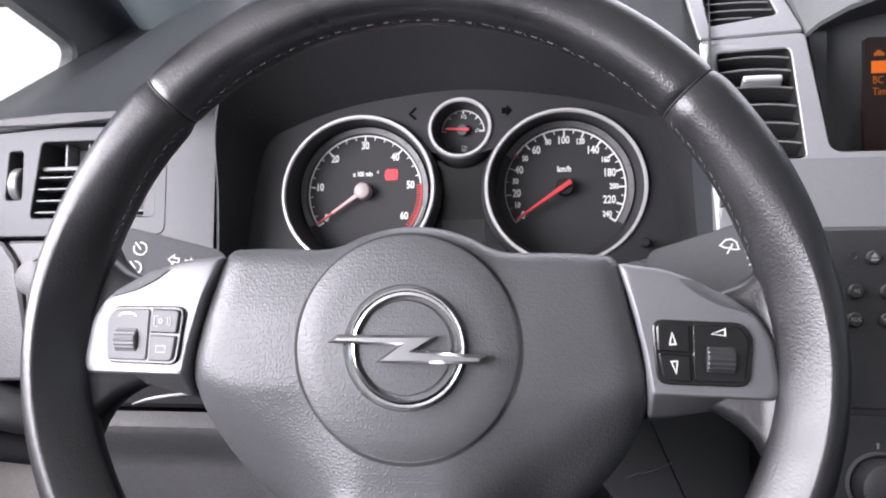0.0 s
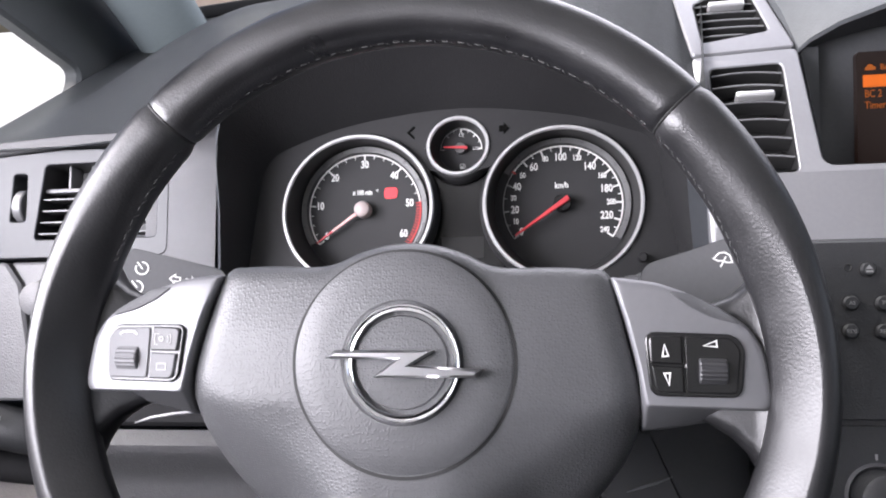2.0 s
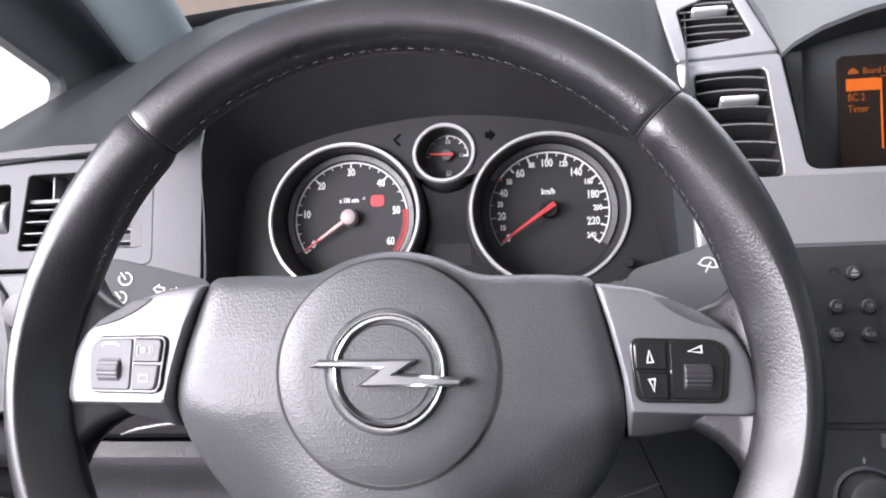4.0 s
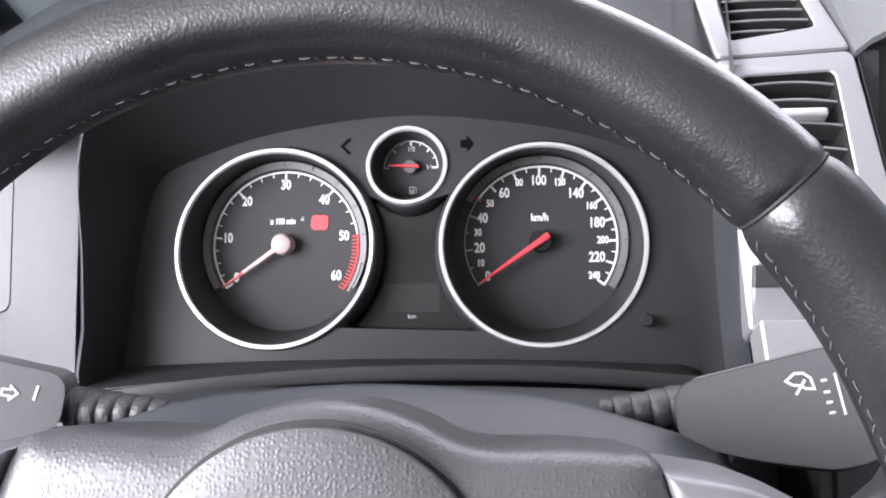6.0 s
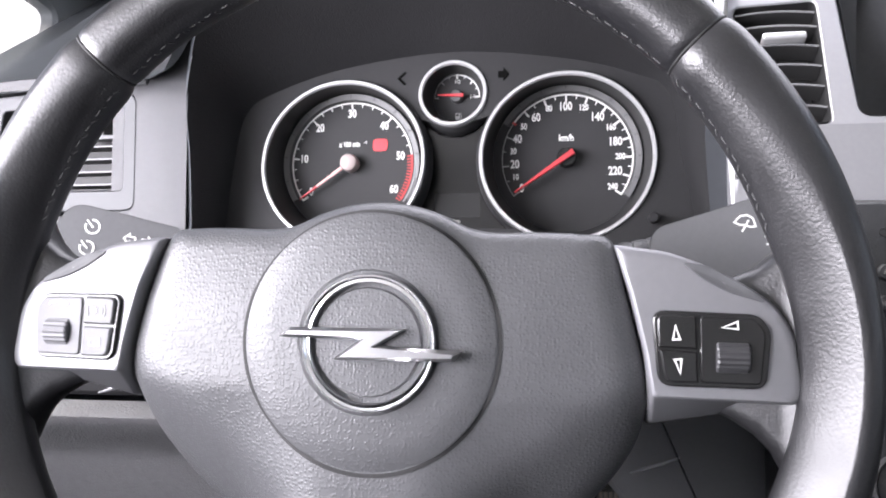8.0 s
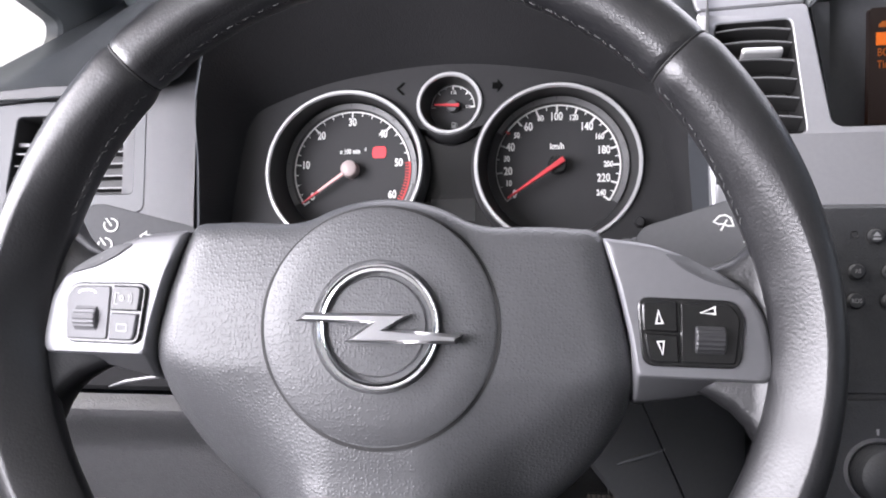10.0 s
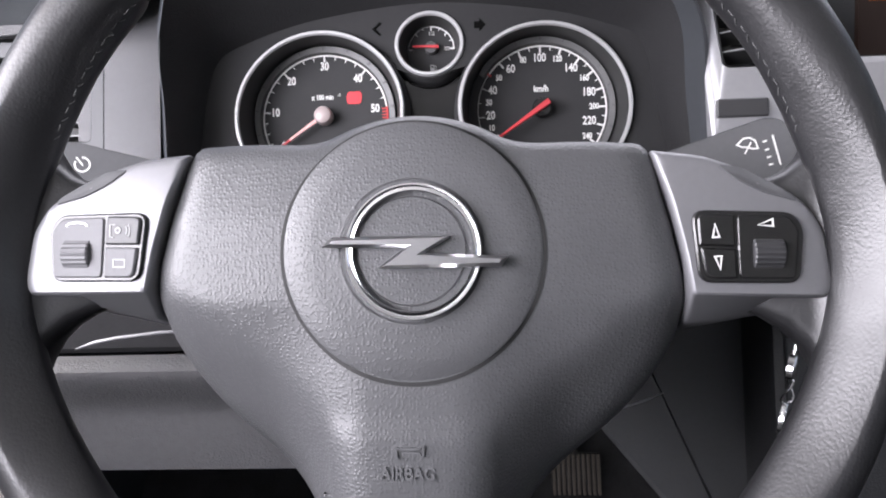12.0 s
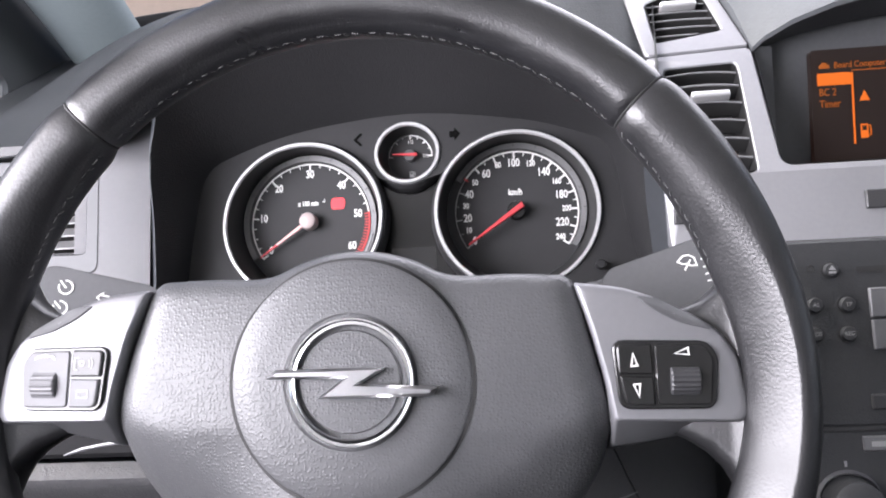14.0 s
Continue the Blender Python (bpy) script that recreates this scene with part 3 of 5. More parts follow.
part("well", plate(offset(THUMB_HOLE, 0.0005), 0.066, 0.068), DARK, wheel_t, DIAL)
bm = lathe([(0.0, 0.004), (0.0125, 0.004), (0.0135, 0.003), (0.0135, -0.003), (0.0125, -0.004), (0.0, -0.004)], 40)
part("disc", bm, KEYCAP, wheel_t, DIAL @ Matrix.Translation((-0.338, -0.047, 0.0745)) @ pose(0, 0, 0, 0, 90, 0))


# ---- centre console ----
def up(y):
    return (y + 0.05) * math.sqrt(1 + 0.42 ** 2)


def sheet(points):
    return [(x, up(y)) for x, y in points]


def mirror(points):
    return [(2 * MID - x, y) for x, y in reversed(points)]


console = thing("centre_console", (MID, 0.45, 0.42), "silver and charcoal centre console of the dashboard", "console")
LOW_VENT = rounded(sheet([(0.1880, -0.0465), (0.2362, -0.0465), (0.2380, 0.0385), (0.1885, 0.0365)]), 0.0045)
TOP_VENT = rounded(sheet([(0.1865, 0.0605), (0.2335, 0.0680), (0.2225, 0.1075), (0.2150, 0.1105), (0.1830, 0.0955)]), 0.003)
U_SHAPE = rounded(sheet([(0.1795, -0.0926), (0.5605, -0.0926), (0.562, 0.048), (0.4895, 0.0515), (0.4875, -0.0426), (0.2525, -0.0426), (0.2505, 0.0515), (0.178, 0.048)]), [0.003, 0.003, 0.004, 0.006, 0.008, 0.008, 0.006, 0.004])
bm = plate(U_SHAPE, -0.02, 0.0, [LOW_VENT, mirror(LOW_VENT)], 0.0012)
for v in bm.verts:
    v.co.z -= 0.38 * max(0, up(-0.0480) - v.co.y)
part("frame", bm, SILVER, console, CONSOLE, "satin silver frame")
for x0, x1 in ((0.1795, 0.2100), (2 * MID - 0.2100, 2 * MID - 0.1795)):
    part("cheek", plate(rounded([(x0, up(-0.140)), (x1, up(-0.140)), (x1, up(-0.0933)), (x0, up(-0.0933))], 0.002), -0.02, 0.0, (), 0.0012), SILVER, console, CONSOLE, "satin silver lower end of the frame")
UPPER = rounded(sheet([(0.178, 0.0488), (0.2500, 0.0523), (0.2245, 0.132), (0.1640, 0.132)]), [0.004, 0.004, 0.003, 0.003])
for outline, hole in ((UPPER, TOP_VENT), (mirror(UPPER), mirror(TOP_VENT))):
    part("upper_frame", plate(outline, -0.02, 0.0, [hole], 0.0012), SILVER, console, CONSOLE, "satin silver upper frame")
air_vent((0.212, up(-0.0465), 0), LOW_VENT, [up(y) for y in (-0.035, -0.021, -0.007, 0.007, 0.021, 0.0315)], CONSOLE, "dark slatted centre air vent in a silver frame", (0.2165, up(0.0125), 0.026), 0.0025)
air_vent((0.21, up(0.0605), 0), TOP_VENT, [up(y) for y in (0.0665, 0.0735, 0.0805, 0.0875, 0.0945, 0.1015)], CONSOLE, "dark slatted upper air vent in a silver frame", (0.2065, up(0.0925), 0.026), 0.001)
air_vent((0.53, up(-0.0465), 0), mirror(LOW_VENT), [up(y) for y in (-0.035, -0.021, -0.007, 0.007, 0.021, 0.0315)], CONSOLE, "dark slatted centre air vent on the passenger side", (2 * MID - 0.2165, up(0.0125), 0.026), 0.0025)
air_vent((0.53, up(0.0605), 0), mirror(TOP_VENT), [up(y) for y in (0.0665, 0.0735, 0.0805, 0.0875, 0.0945, 0.1015)], CONSOLE, "dark slatted upper air vent on the passenger side", (2 * MID - 0.2065, up(0.0925), 0.026), 0.001)

# hood and recess of the display
ARCH = [(0.2510, 0.050, 0.0585), (0.258, 0.0555, 0.064), (0.275, 0.0625, 0.074), (0.30, 0.0685, 0.084), (0.335, 0.074, 0.090), (0.37, 0.0755, 0.091)]
ARCH += [(2 * MID - x, y, z) for x, y, z in reversed(ARCH[:-1])]
TOPLINE = [(0.2245 + (0.291) * k / 10, 0.134, 0.0230) for k in range(11)]
rows = [[(a[0], a[1] - 0.004, 0.048) for a in ARCH], [(a[0], a[1] - 0.003, a[2] - 0.002) for a in ARCH], ARCH, [(a[0] * 0.7 + t[0] * 0.3, a[1] * 0.6 + t[1] * 0.4, a[2] * 0.72 + t[2] * 0.28) for a, t in zip(ARCH, TOPLINE)], [(a[0] * 0.3 + t[0] * 0.7, a[1] * 0.25 + t[1] * 0.75, a[2] * 0.36 + t[2] * 0.64) for a, t in zip(ARCH, TOPLINE)], TOPLINE]
skirted = []
for row in rows[1:]:
    y = row[0][1]
    x = 0.2505 - 0.0260 * max(0, y - 0.0515) / 0.0805 - 0.004
    z = 0.096 - 0.42 * (y + 0.05)
    skirted.append([(x, y, z - 0.004), (x + 0.0045, y, z + 0.0005)] + row + [(2 * MID - x - 0.0045, y, z + 0.0005), (2 * MID - x, y, z - 0.004)])
part("display_hood", loft(skirted, close=False), DASH, console, DIAL, "slate grey hood over the display")
part("hood_lining", loft(rows[:2], close=False), DARK, console, DIAL, "black hood lining")
wall = [(0.2525, 0.052), (0.2525, -0.0426), (0.4875, -0.0426), (0.4875, 0.052)]
bm = loft([[(x, y, 0.0995 - 0.42 * (y + 0.05)) for x, y in wall], [(0.266 if x < MID else 0.474, y if y > 0 else -0.036, 0.047 + 0.1 * y) for x, y in wall]], close=False)
part("recess_wall", bm, RECESS, console, DIAL, "grey recess round the display", smooth=0)
bm = plate(rounded([(0.24, -0.042), (0.50, -0.042), (0.50, 0.085), (0.24, 0.085)], 0.004), 0.030, 0.040)
part("recess_back", bm, RECESS, console, DIAL, "grey back of the recess")

SCREEN = DIAL @ Matrix.Translation((0, 0, 0.058)) @ pose(0, 0, 0, 8, 0, 0)
display = thing("display_screen", SCREEN @ Vector((MID, -0.032, 0)), "lit amber dot-matrix trip display under a hood", "display")
part("glass", plate(rounded([(0.287, -0.035), (0.453, -0.035), (0.453, 0.043), (0.287, 0.043)], 0.003), -0.006, 0), LCD, display, SCREEN, "dark amber-tinted glass")
CONTENT = SCREEN @ Matrix.Translation((0.2912, 0.0338, 0)) @ Matrix.Diagonal((0.75, 0.835, 1, 1)) @ Matrix.Translation((-0.2925, -0.036, 0))
part("highlight_bar", plate(rounded([(0.2925, 0.0175), (0.3225, 0.0175), (0.3225, 0.0265), (0.3195, 0.0275), (0.2925, 0.0275)], 0.0006), 0.0003, 0.0006), AMBER, display, CONTENT, "lit amber menu bar")
part("menu_text", lettering("BC 2", 0.0088, 0.2935, 0.0118, 0.0005, "LEFT", 0.85), AMBERDIM, display, CONTENT, "BC 2", smooth=0)
part("menu_text", lettering("Timer", 0.0088, 0.2935, 0.0022, 0.0005, "LEFT", 0.85), AMBERDIM, display, CONTENT, "Timer", smooth=0)
part("heading_text", lettering("Board Computer", 0.0072, 0.3075, 0.0335, 0.0005, "LEFT", 0.9), AMBERDIM, display, CONTENT, "Board Computer", smooth=0)
part("heading_line", plate([(0.3225, 0.0283), (0.449, 0.0283), (0.449, 0.0291), (0.3225, 0.0291)], 0.0003, 0.0006), AMBERDIM, display, CONTENT)
part("divider", plate([(0.3222, -0.0315), (0.3238, -0.0315), (0.3238, 0.0272), (0.3222, 0.0272)], 0.0003, 0.0006), AMBER, display, CONTENT)
bm = plate(rounded([(0.2945, 0.0315), (0.3035, 0.0315), (0.3035, 0.0342), (0.3015, 0.0345), (0.3005, 0.0362), (0.2972, 0.0362), (0.2960, 0.0345), (0.2945, 0.034)], 0.0003), 0.0003, 0.0006)
part("car_symbol", bm, AMBERDIM, display, CONTENT)
part("warning_triangle", plate([(0.3285, 0.0035), (0.3375, 0.0035), (0.333, 0.012)], 0.0003, 0.0006), AMBER, display, CONTENT)
bm = plate(rounded([(0.3285, -0.027), (0.335, -0.027), (0.335, -0.0155), (0.3285, -0.0155)], 0.0008), 0.0003, 0.0006, [[(0.3297, -0.0208), (0.3338, -0.0208), (0.3338, -0.0170), (0.3297, -0.0170)]])
line_mark([(0.335, -0.025), (0.3372, -0.025), (0.3372, -0.0185), (0.3358, -0.0165)], 0.0008, 0.0003, 0.0006, bm)
part("pump_symbol", bm, AMBER, display, CONTENT)

# hazard switch bar and stack below
part("stack_body", box(0.205, 0.535, -0.50, -0.0, -0.10, -0.002, 0.006), DARK, console, RADIO, "charcoal lower stack")
BAR = CONSOLE @ Matrix.Translation((0, up(-0.0480), 0)) @ pose(0, 0, 0, 20.8, 0, 0) @ Matrix.Translation((0, -up(-0.0480), 0))
bm = plate(rounded([(0.2985, up(-0.0725)), (0.334, up(-0.0725)), (0.334, up(-0.0615)), (0.2985, up(-0.0615))], 0.0012), -0.001, 0.0022, (), 0.0008)
single("dash_switch", plate(rounded([(0.1815, up(-0.0760)), (0.2125, up(-0.0760)), (0.2125, up(-0.0655)), (0.1820, up(-0.0655))], 0.0012), -0.001, 0.0022, (), 0.0008), BUTTON, BAR, "dark grey push switch beside the wiper stalk", "switch", "dash switches")
single("dash_switch", bm, BUTTON, BAR, "dark grey push switch in the silver bar", "switch", "dash switches")

radio = thing("car_radio", RADIO @ Vector((MID, -0.112, 0)), "charcoal car radio with round and pale buttons", "car radio")
bm = plate(rounded([(0.212, -0.1125), (0.528, -0.1125), (0.528, -0.0025), (0.212, -0.0025)], 0.003), -0.004, 0.002, (), 0.001)
part("faceplate", bm, DARK, radio, RADIO)
part("pin_hole", lathe([(0.0, 0.0012), (0.0012, 0.0012), (0.0022, 0.0026), (0.0024, 0.002)], 20, centre=(0.2570, -0.0192)), BLACK, radio, RADIO, "small black hole")


def round_button(x, y, r, text, size):
    b = part("button", lathe([(0, 0.0052), (r * 0.8, 0.0050), (r, 0.0036), (r, 0.0015)], 28, centre=(x, y)), DARK, radio, RADIO)
    part("rim", lathe([(r + 0.0001, 0.0020), (r + 0.0002, 0.0024), (r + 0.0009, 0.0024), (r + 0.0010, 0.002)], 28, centre=(x, y)), BLACK, b, RADIO)
    if text:
        part("print", lettering(text, size, x, y, 0.0053, stretch=0.9), DIMPRINT, b, RADIO, text, smooth=0)
    return b


eject = round_button(0.2684, -0.0205, 0.0045, "", 0)
bm = plate([(0.2662, -0.0205), (0.2706, -0.0205), (0.2684, -0.0178)], 0.0052, 0.0054)
plate([(0.2662, -0.0226), (0.2706, -0.0226), (0.2706, -0.0214), (0.2662, -0.0214)], 0.0052, 0.0054, bm=bm)
part("eject_symbol", bm, DIMPRINT, eject, RADIO)
for x, y, text in ((0.2573, -0.0412, "AS"), (0.2759, -0.0415, "TP"), (0.2561, -0.0585, "RDS"), (0.2749, -0.0588, "REG")):
    round_button(x, y, 0.0047, text, 0.0036)
part("disc_slot", plate(rounded([(0.2829, -0.0225), (0.4571, -0.0225), (0.4571, -0.0188), (0.2829, -0.0188)], 0.0012), 0.0012, 0.0024), BLACK, radio, RADIO, "black disc slot")
for k in range(4):
    for j, y in ((0, -0.0320), (1, -0.0510)):
        x = 0.2885 + 0.041 * k
        part("key", plate(rounded([(x, y - 0.0178), (x + 0.0395, y - 0.0178), (x + 0.0395, y), (x, y)], 0.001), 0.0015, 0.0046, (), 0.0008), KEYCAP, radio, RADIO, "pale grey key")
part("key", plate(rounded([(0.284, -0.1035), (0.335, -0.1035), (0.335, -0.0945), (0.284, -0.0945)], 0.001), 0.0015, 0.0042, (), 0.0008), BUTTON, radio, RADIO)

climate = thing("climate_panel", RADIO @ Vector((MID, -0.23, 0)), "charcoal heater panel with round control knobs", "heater controls")
bm = plate(rounded([(0.212, -0.24), (0.528, -0.24), (0.528, -0.1155), (0.212, -0.1155)], 0.003), -0.004, 0.001, (), 0.001)
part("faceplate", bm, DARK, climate, RADIO)
part("key", plate(rounded([(0.277, -0.127), (0.300, -0.127), (0.300, -0.1185), (0.277, -0.1185)], 0.001), 0.0005, 0.0035, (), 0.0008), KEYCAP, climate, RADIO, "pale grey key")
part("lamp", plate(rounded([(0.2812, -0.1245), (0.297, -0.1245), (0.297, -0.1215), (0.2812, -0.1215)], 0.0006), 0.0034, 0.0038), DIMPRINT, climate, RADIO)
for x in (0.2665, MID, 2 * MID - 0.2665):
    k = part("knob", lathe([(0, 0.019), (0.0125, 0.019), (0.0145, 0.0175), (0.0155, 0.010), (0.0165, 0.001)], 40, centre=(x, -0.157)), DARK, climate, RADIO)
    part("collar", lathe([(0.0165, 0.0012), (0.0180, 0.004), (0.0195, 0.001)], 40, centre=(x, -0.157)), GREY, k, RADIO)
    part("pointer_mark", plate([(x - 0.0006, -0.136), (x + 0.0006, -0.136), (x + 0.0008, -0.1325), (x - 0.0008, -0.1325)], 0.001, 0.0013), DIMPRINT, k, RADIO)


# ---- instrument cluster ----
cluster = thing("instrument_cluster", DIAL @ Vector((0, -0.105, 0.01)), "black instrument cluster with two silver-ringed dials and a fuel gauge", "instrument cluster")
GAUGES = {"rev_counter": (-0.0788, -0.0500, 0.0616), "speedometer": (0.0820, -0.0496, 0.0613), "fuel_gauge": (0.0006, 0.0000, 0.0253)}
RIMS = {"rev_counter": (0.0362, -5.7), "speedometer": (0.0344, -5.7), "fuel_gauge": (0.0248, -8.5)}
holes = [circle(r - 0.0026, 64) for _, _, r in GAUGES.values()]
holes = [[(x + c[0], y + c[1]) for x, y in h] for h, c in zip(holes, GAUGES.values())]
bezel_edge = offset(curve_loop(FAR), -0.002)
WINDOW_GAP = []
for name, a0, a1 in (("rev_counter", 145, 60), ("fuel_gauge", 214, 146), ("speedometer", -60, -145)):
    gx, gy, gr = GAUGES[name]
    WINDOW_GAP += [(gx + (gr + 0.0012) * math.sin(radians(a)), gy + (gr + 0.0012) * math.cos(radians(a))) for a in steps(a0, a1, 20)]
WINDOW_GAP = [(x, y) for x, y in WINDOW_GAP if y > -0.1010]
bm = plate(bezel_edge, 0.008, 0.030, holes + [WINDOW_GAP], lift=lambda x, y: rake(y) - 0.030)
part("bezel", bm, BEZEL, cluster, DIAL, "black bezel")
bm = loft([[(x, y, rake(y) + 0.0002) for x, y in WINDOW_GAP], [(x, y, 0.0118) for x, y in WINDOW_GAP]])
part("window_edge", bm, BEZEL, cluster, DIAL, "black sunken edge of the trip display")
part("window", plate(offset(WINDOW_GAP, -0.0015), 0.0105, 0.0120), KMGLASS, cluster, DIAL, "glossy black trip display window")
trip = part("trip_display", plate(rounded([(-0.0148, -0.0896), (0.0190, -0.0896), (0.0190, -0.0722), (-0.0148, -0.0722)], 0.0008), 0.0119, 0.0123), LCDGREY, cluster, DIAL, "unlit grey odometer display")
part("print", lettering("km", 0.0042, 0.0019, -0.0925, 0.0122), PRINT, trip, DIAL, "km", smooth=0)
bm = lathe([(0, 0.0455), (0.0028, 0.0455), (0.0036, 0.0445), (0.0036, 0.034)], 24, centre=(0.1392, -0.0950))
part("reset_knob", bm, HOOD, cluster, DIAL, "small black reset knob")
FACEPLATE = DIAL @ Matrix.Translation((0, -0.05, 0.030)) @ pose(0, 0, 0, math.degrees(math.atan(-0.15)), 0, 0)
chev = [(-0.0042, 0.0), (0.0022, 0.0064), (0.0040, 0.0052), (-0.0012, 0.0), (0.0040, -0.0052), (0.0022, -0.0064)]
part("indicator_arrow", plate([(0.85 * x - 0.0377, 0.85 * y + 0.0633) for x, y in chev], 0.0002, 0.0006), UNLIT, cluster, FACEPLATE, "unlit black arrow")
part("indicator_arrow", plate([(0.0372 + 0.85 * x, 0.0631 + 0.85 * y) for x, y in ((-0.0045, -0.003), (-0.0045, 0.003), (0.0, 0.003), (0.0, 0.0062), (0.0052, 0.0), (0.0, -0.0062), (0.0, -0.003))], 0.0002, 0.0006), UNLIT, cluster, FACEPLATE, "unlit black arrow")


def gauge(name, label, centre, deep):
    x, y, r = GAUGES[name]
    height, tilt = RIMS[name]
    seat = Matrix.Translation((x, y, height)) @ pose(0, 0, 0, tilt, 0, 0)
    g = part(name, lathe([(r, -0.010), (r, -0.0011), (r - 0.0007, 0), (r - 0.0024, 0), (r - 0.0031, -0.0008), (r - 0.0033, -0.0020)], 96), RING, cluster, DIAL @ seat, label)
    part("collar", lathe([(r + 0.0034, -0.0140), (r + 0.0026, -0.0070), (r + 0.0009, -0.0032), (r - 0.0002, -0.0026)], 96), BEZEL, g, DIAL @ seat, "black collar outside the ring")
    cx, cy = centre
    wall = [[seat @ Vector(((r - 0.0032) * math.sin(a), (r - 0.0032) * math.cos(a), -0.0013)) for a in steps(0, 2 * math.pi, 96)[:-1]],
            [(cx + (r - 0.0068) * math.sin(a), cy + (r - 0.0068) * math.cos(a), deep) for a in steps(0, 2 * math.pi, 96)[:-1]]]
    part("well", loft(wall), BLACK, g, DIAL, "black dial well")
    part("face", lathe([(0, deep), (r - 0.005, deep), (r - 0.005, deep - 0.002)], 96, centre=centre), FACE, g, DIAL, "matt black dial face")
    return g


def ticks(centre, radius, marks, z, parent, mat):
    """marks: (angle, length, width)."""
    made = {}
    for a, length, width in marks:
        if (length, width) not in made:
            bm = plate([(-width / 2, radius - length), (width / 2, radius - length), (width / 2, radius), (-width / 2, radius)], z, z + 0.0003)
            made[length, width] = mesh_from(bm, WORLD, "tick", mat, 0)
        ob = new("tick", made[length, width])
        ob.parent = parent
        ob.matrix_local = Matrix.Translation(-base_of(parent)) @ DIAL @ pose(*centre, 0, 0, 0, -a)


def ring_arc(centre, r0, r1, a0, a1, z, bm=None, seg=72):
    return lathe([(r0, z), (r0, z + 0.0003), (r1, z + 0.0003), (r1, z)], seg, bm=bm, centre=centre, arc=(a0, a1))


def numeral(parent, text, place, size, mat=None, stretch=0.77):
    part("numeral", lettering(text, size, *place, 0.0004, stretch=stretch, bold=0.00022), mat or PRINT, parent, DIAL, text, smooth=0)


SCALE = 0.0477  # radius of the printed scales
# rev counter
TC = (-0.0815, -0.0465)
rev = gauge("rev_counter", "silver-ringed rev counter", TC, 0.0)
part("band", lathe([(0.0487, 0.0002), (0.0494, 0.0030), (0.0535, 0.0042)], 96, centre=TC, arc=(-122, 122)), BAND, rev, DIAL, "grey ring round the scale")
step = 41.67
marks = [(step * (v - 30) / 10, 0.0052 if v % 10 == 0 else 0.0032, 0.0012 if v % 10 == 0 else 0.0007) for v in (k * 2.5 for k in range(0, 20))]
ticks(TC, SCALE - 0.0001, marks, 0.0002, rev, PRINT)
bm = ring_arc(TC, SCALE - 0.0009, SCALE + 0.0002, -124.8, 82, 0.0002)
part("scale", bm, PRINT, rev, DIAL, "white scale", smooth=0)
ticks(TC, SCALE, [(step * (v - 30) / 10, 0.0042, 0.0008) for v in (50 + 0.7 * k for k in range(0, 16))], 0.0002, rev, REDPRINT)
bm = ring_arc(TC, SCALE - 0.0009, SCALE + 0.0003, 82, 126, 0.0002)
part("red_scale", bm, REDPRINT, rev, DIAL, "red end of the scale", smooth=0)
ticks(TC, 0.0536, [(step * (v - 30) / 10, 0.003, 0.0006) for v in range(5, 60, 5)], 0.0043, rev, BLACK)
part("small_print", ring_arc(TC, 0.0505, 0.0514, 103, 126, 0.0040, None, 24), DIMPRINT, rev, DIAL, "tiny line of pale print along the ring", smooth=0)
for v, place in ((0, (-0.1138, -0.0672)), (10, (-0.1199, -0.0415)), (20, (-0.1071, -0.0178)), (30, (-0.0815, -0.0075)), (40, (-0.0561, -0.0177)), (50, (-0.0433, -0.0411)), (60, (-0.0484, -0.0665))):
    numeral(rev, str(v), place, 0.0086)
bm = lettering("x 100 min", 0.0054, TC[0] - 0.0018, TC[1] + 0.0153, 0.0004, stretch=0.76, bold=0.00018)
lettering("-1", 0.0036, TC[0] + 0.0108, TC[1] + 0.0168, 0.0004, stretch=0.8, bold=0.0001, bm=bm)
part("print", bm, PRINT, rev, DIAL, "x 100 min-1", smooth=0)
lamp = rounded([(-0.0052, -0.0046), (0.0048, -0.0046), (0.0058, 0.0), (0.0052, 0.0046), (-0.0048, 0.0046), (-0.0058, 0.0)], 0.002)
part("warning_lamp", plate([(x - 0.0592, y - 0.0322) for x, y in lamp], 0.0002, 0.0006), WARN, rev, DIAL, "lit red warning lamp")
needle = part("needle", plate(turned([(-0.0016, 0.0), (0.0016, 0.0), (0.0010, 0.0310), (-0.0010, 0.0310)], -125.0, *TC), 0.0075, 0.0095, (), 0.0004), NEEDLEPALE, rev, DIAL, "pale pink needle at rest on zero")
part("tip", plate(turned([(-0.0010, 0.0310), (0.0010, 0.0310), (0.0004, 0.0470), (-0.0004, 0.0470)], -125.0, *TC), 0.0075, 0.0094, (), 0.0003), NEEDLE, needle, DIAL, "red needle tip")
part("boss", lathe([(0, 0.0135), (0.0035, 0.0132), (0.0060, 0.0118), (0.0068, 0.0095), (0.0068, 0.002)], 40, centre=TC), BOSS, needle, DIAL, "pale round needle boss")

# speedometer
SC = (0.0815, -0.0465)
speed = gauge("speedometer", "silver-ringed speedometer", SC, 0.0)
part("band", lathe([(0.0487, 0.0002), (0.0494, 0.0030), (0.0535, 0.0042)], 96, centre=SC, arc=(-60, 124)), BAND, speed, DIAL, "grey ring round the scale")
KNOWN = [(0, -124.5), (20, -96.2), (40, -68.9), (60, -40.8), (80, -20.5), (100, -0.3), (120, 18.8), (140, 37.7), (160, 55.2), (180, 72.7), (200, 89.9), (220, 107.5), (240, 124.9)]


def kmh(v):
    return float(np.interp(v, [k for k, _ in KNOWN], [a for _, a in KNOWN]))


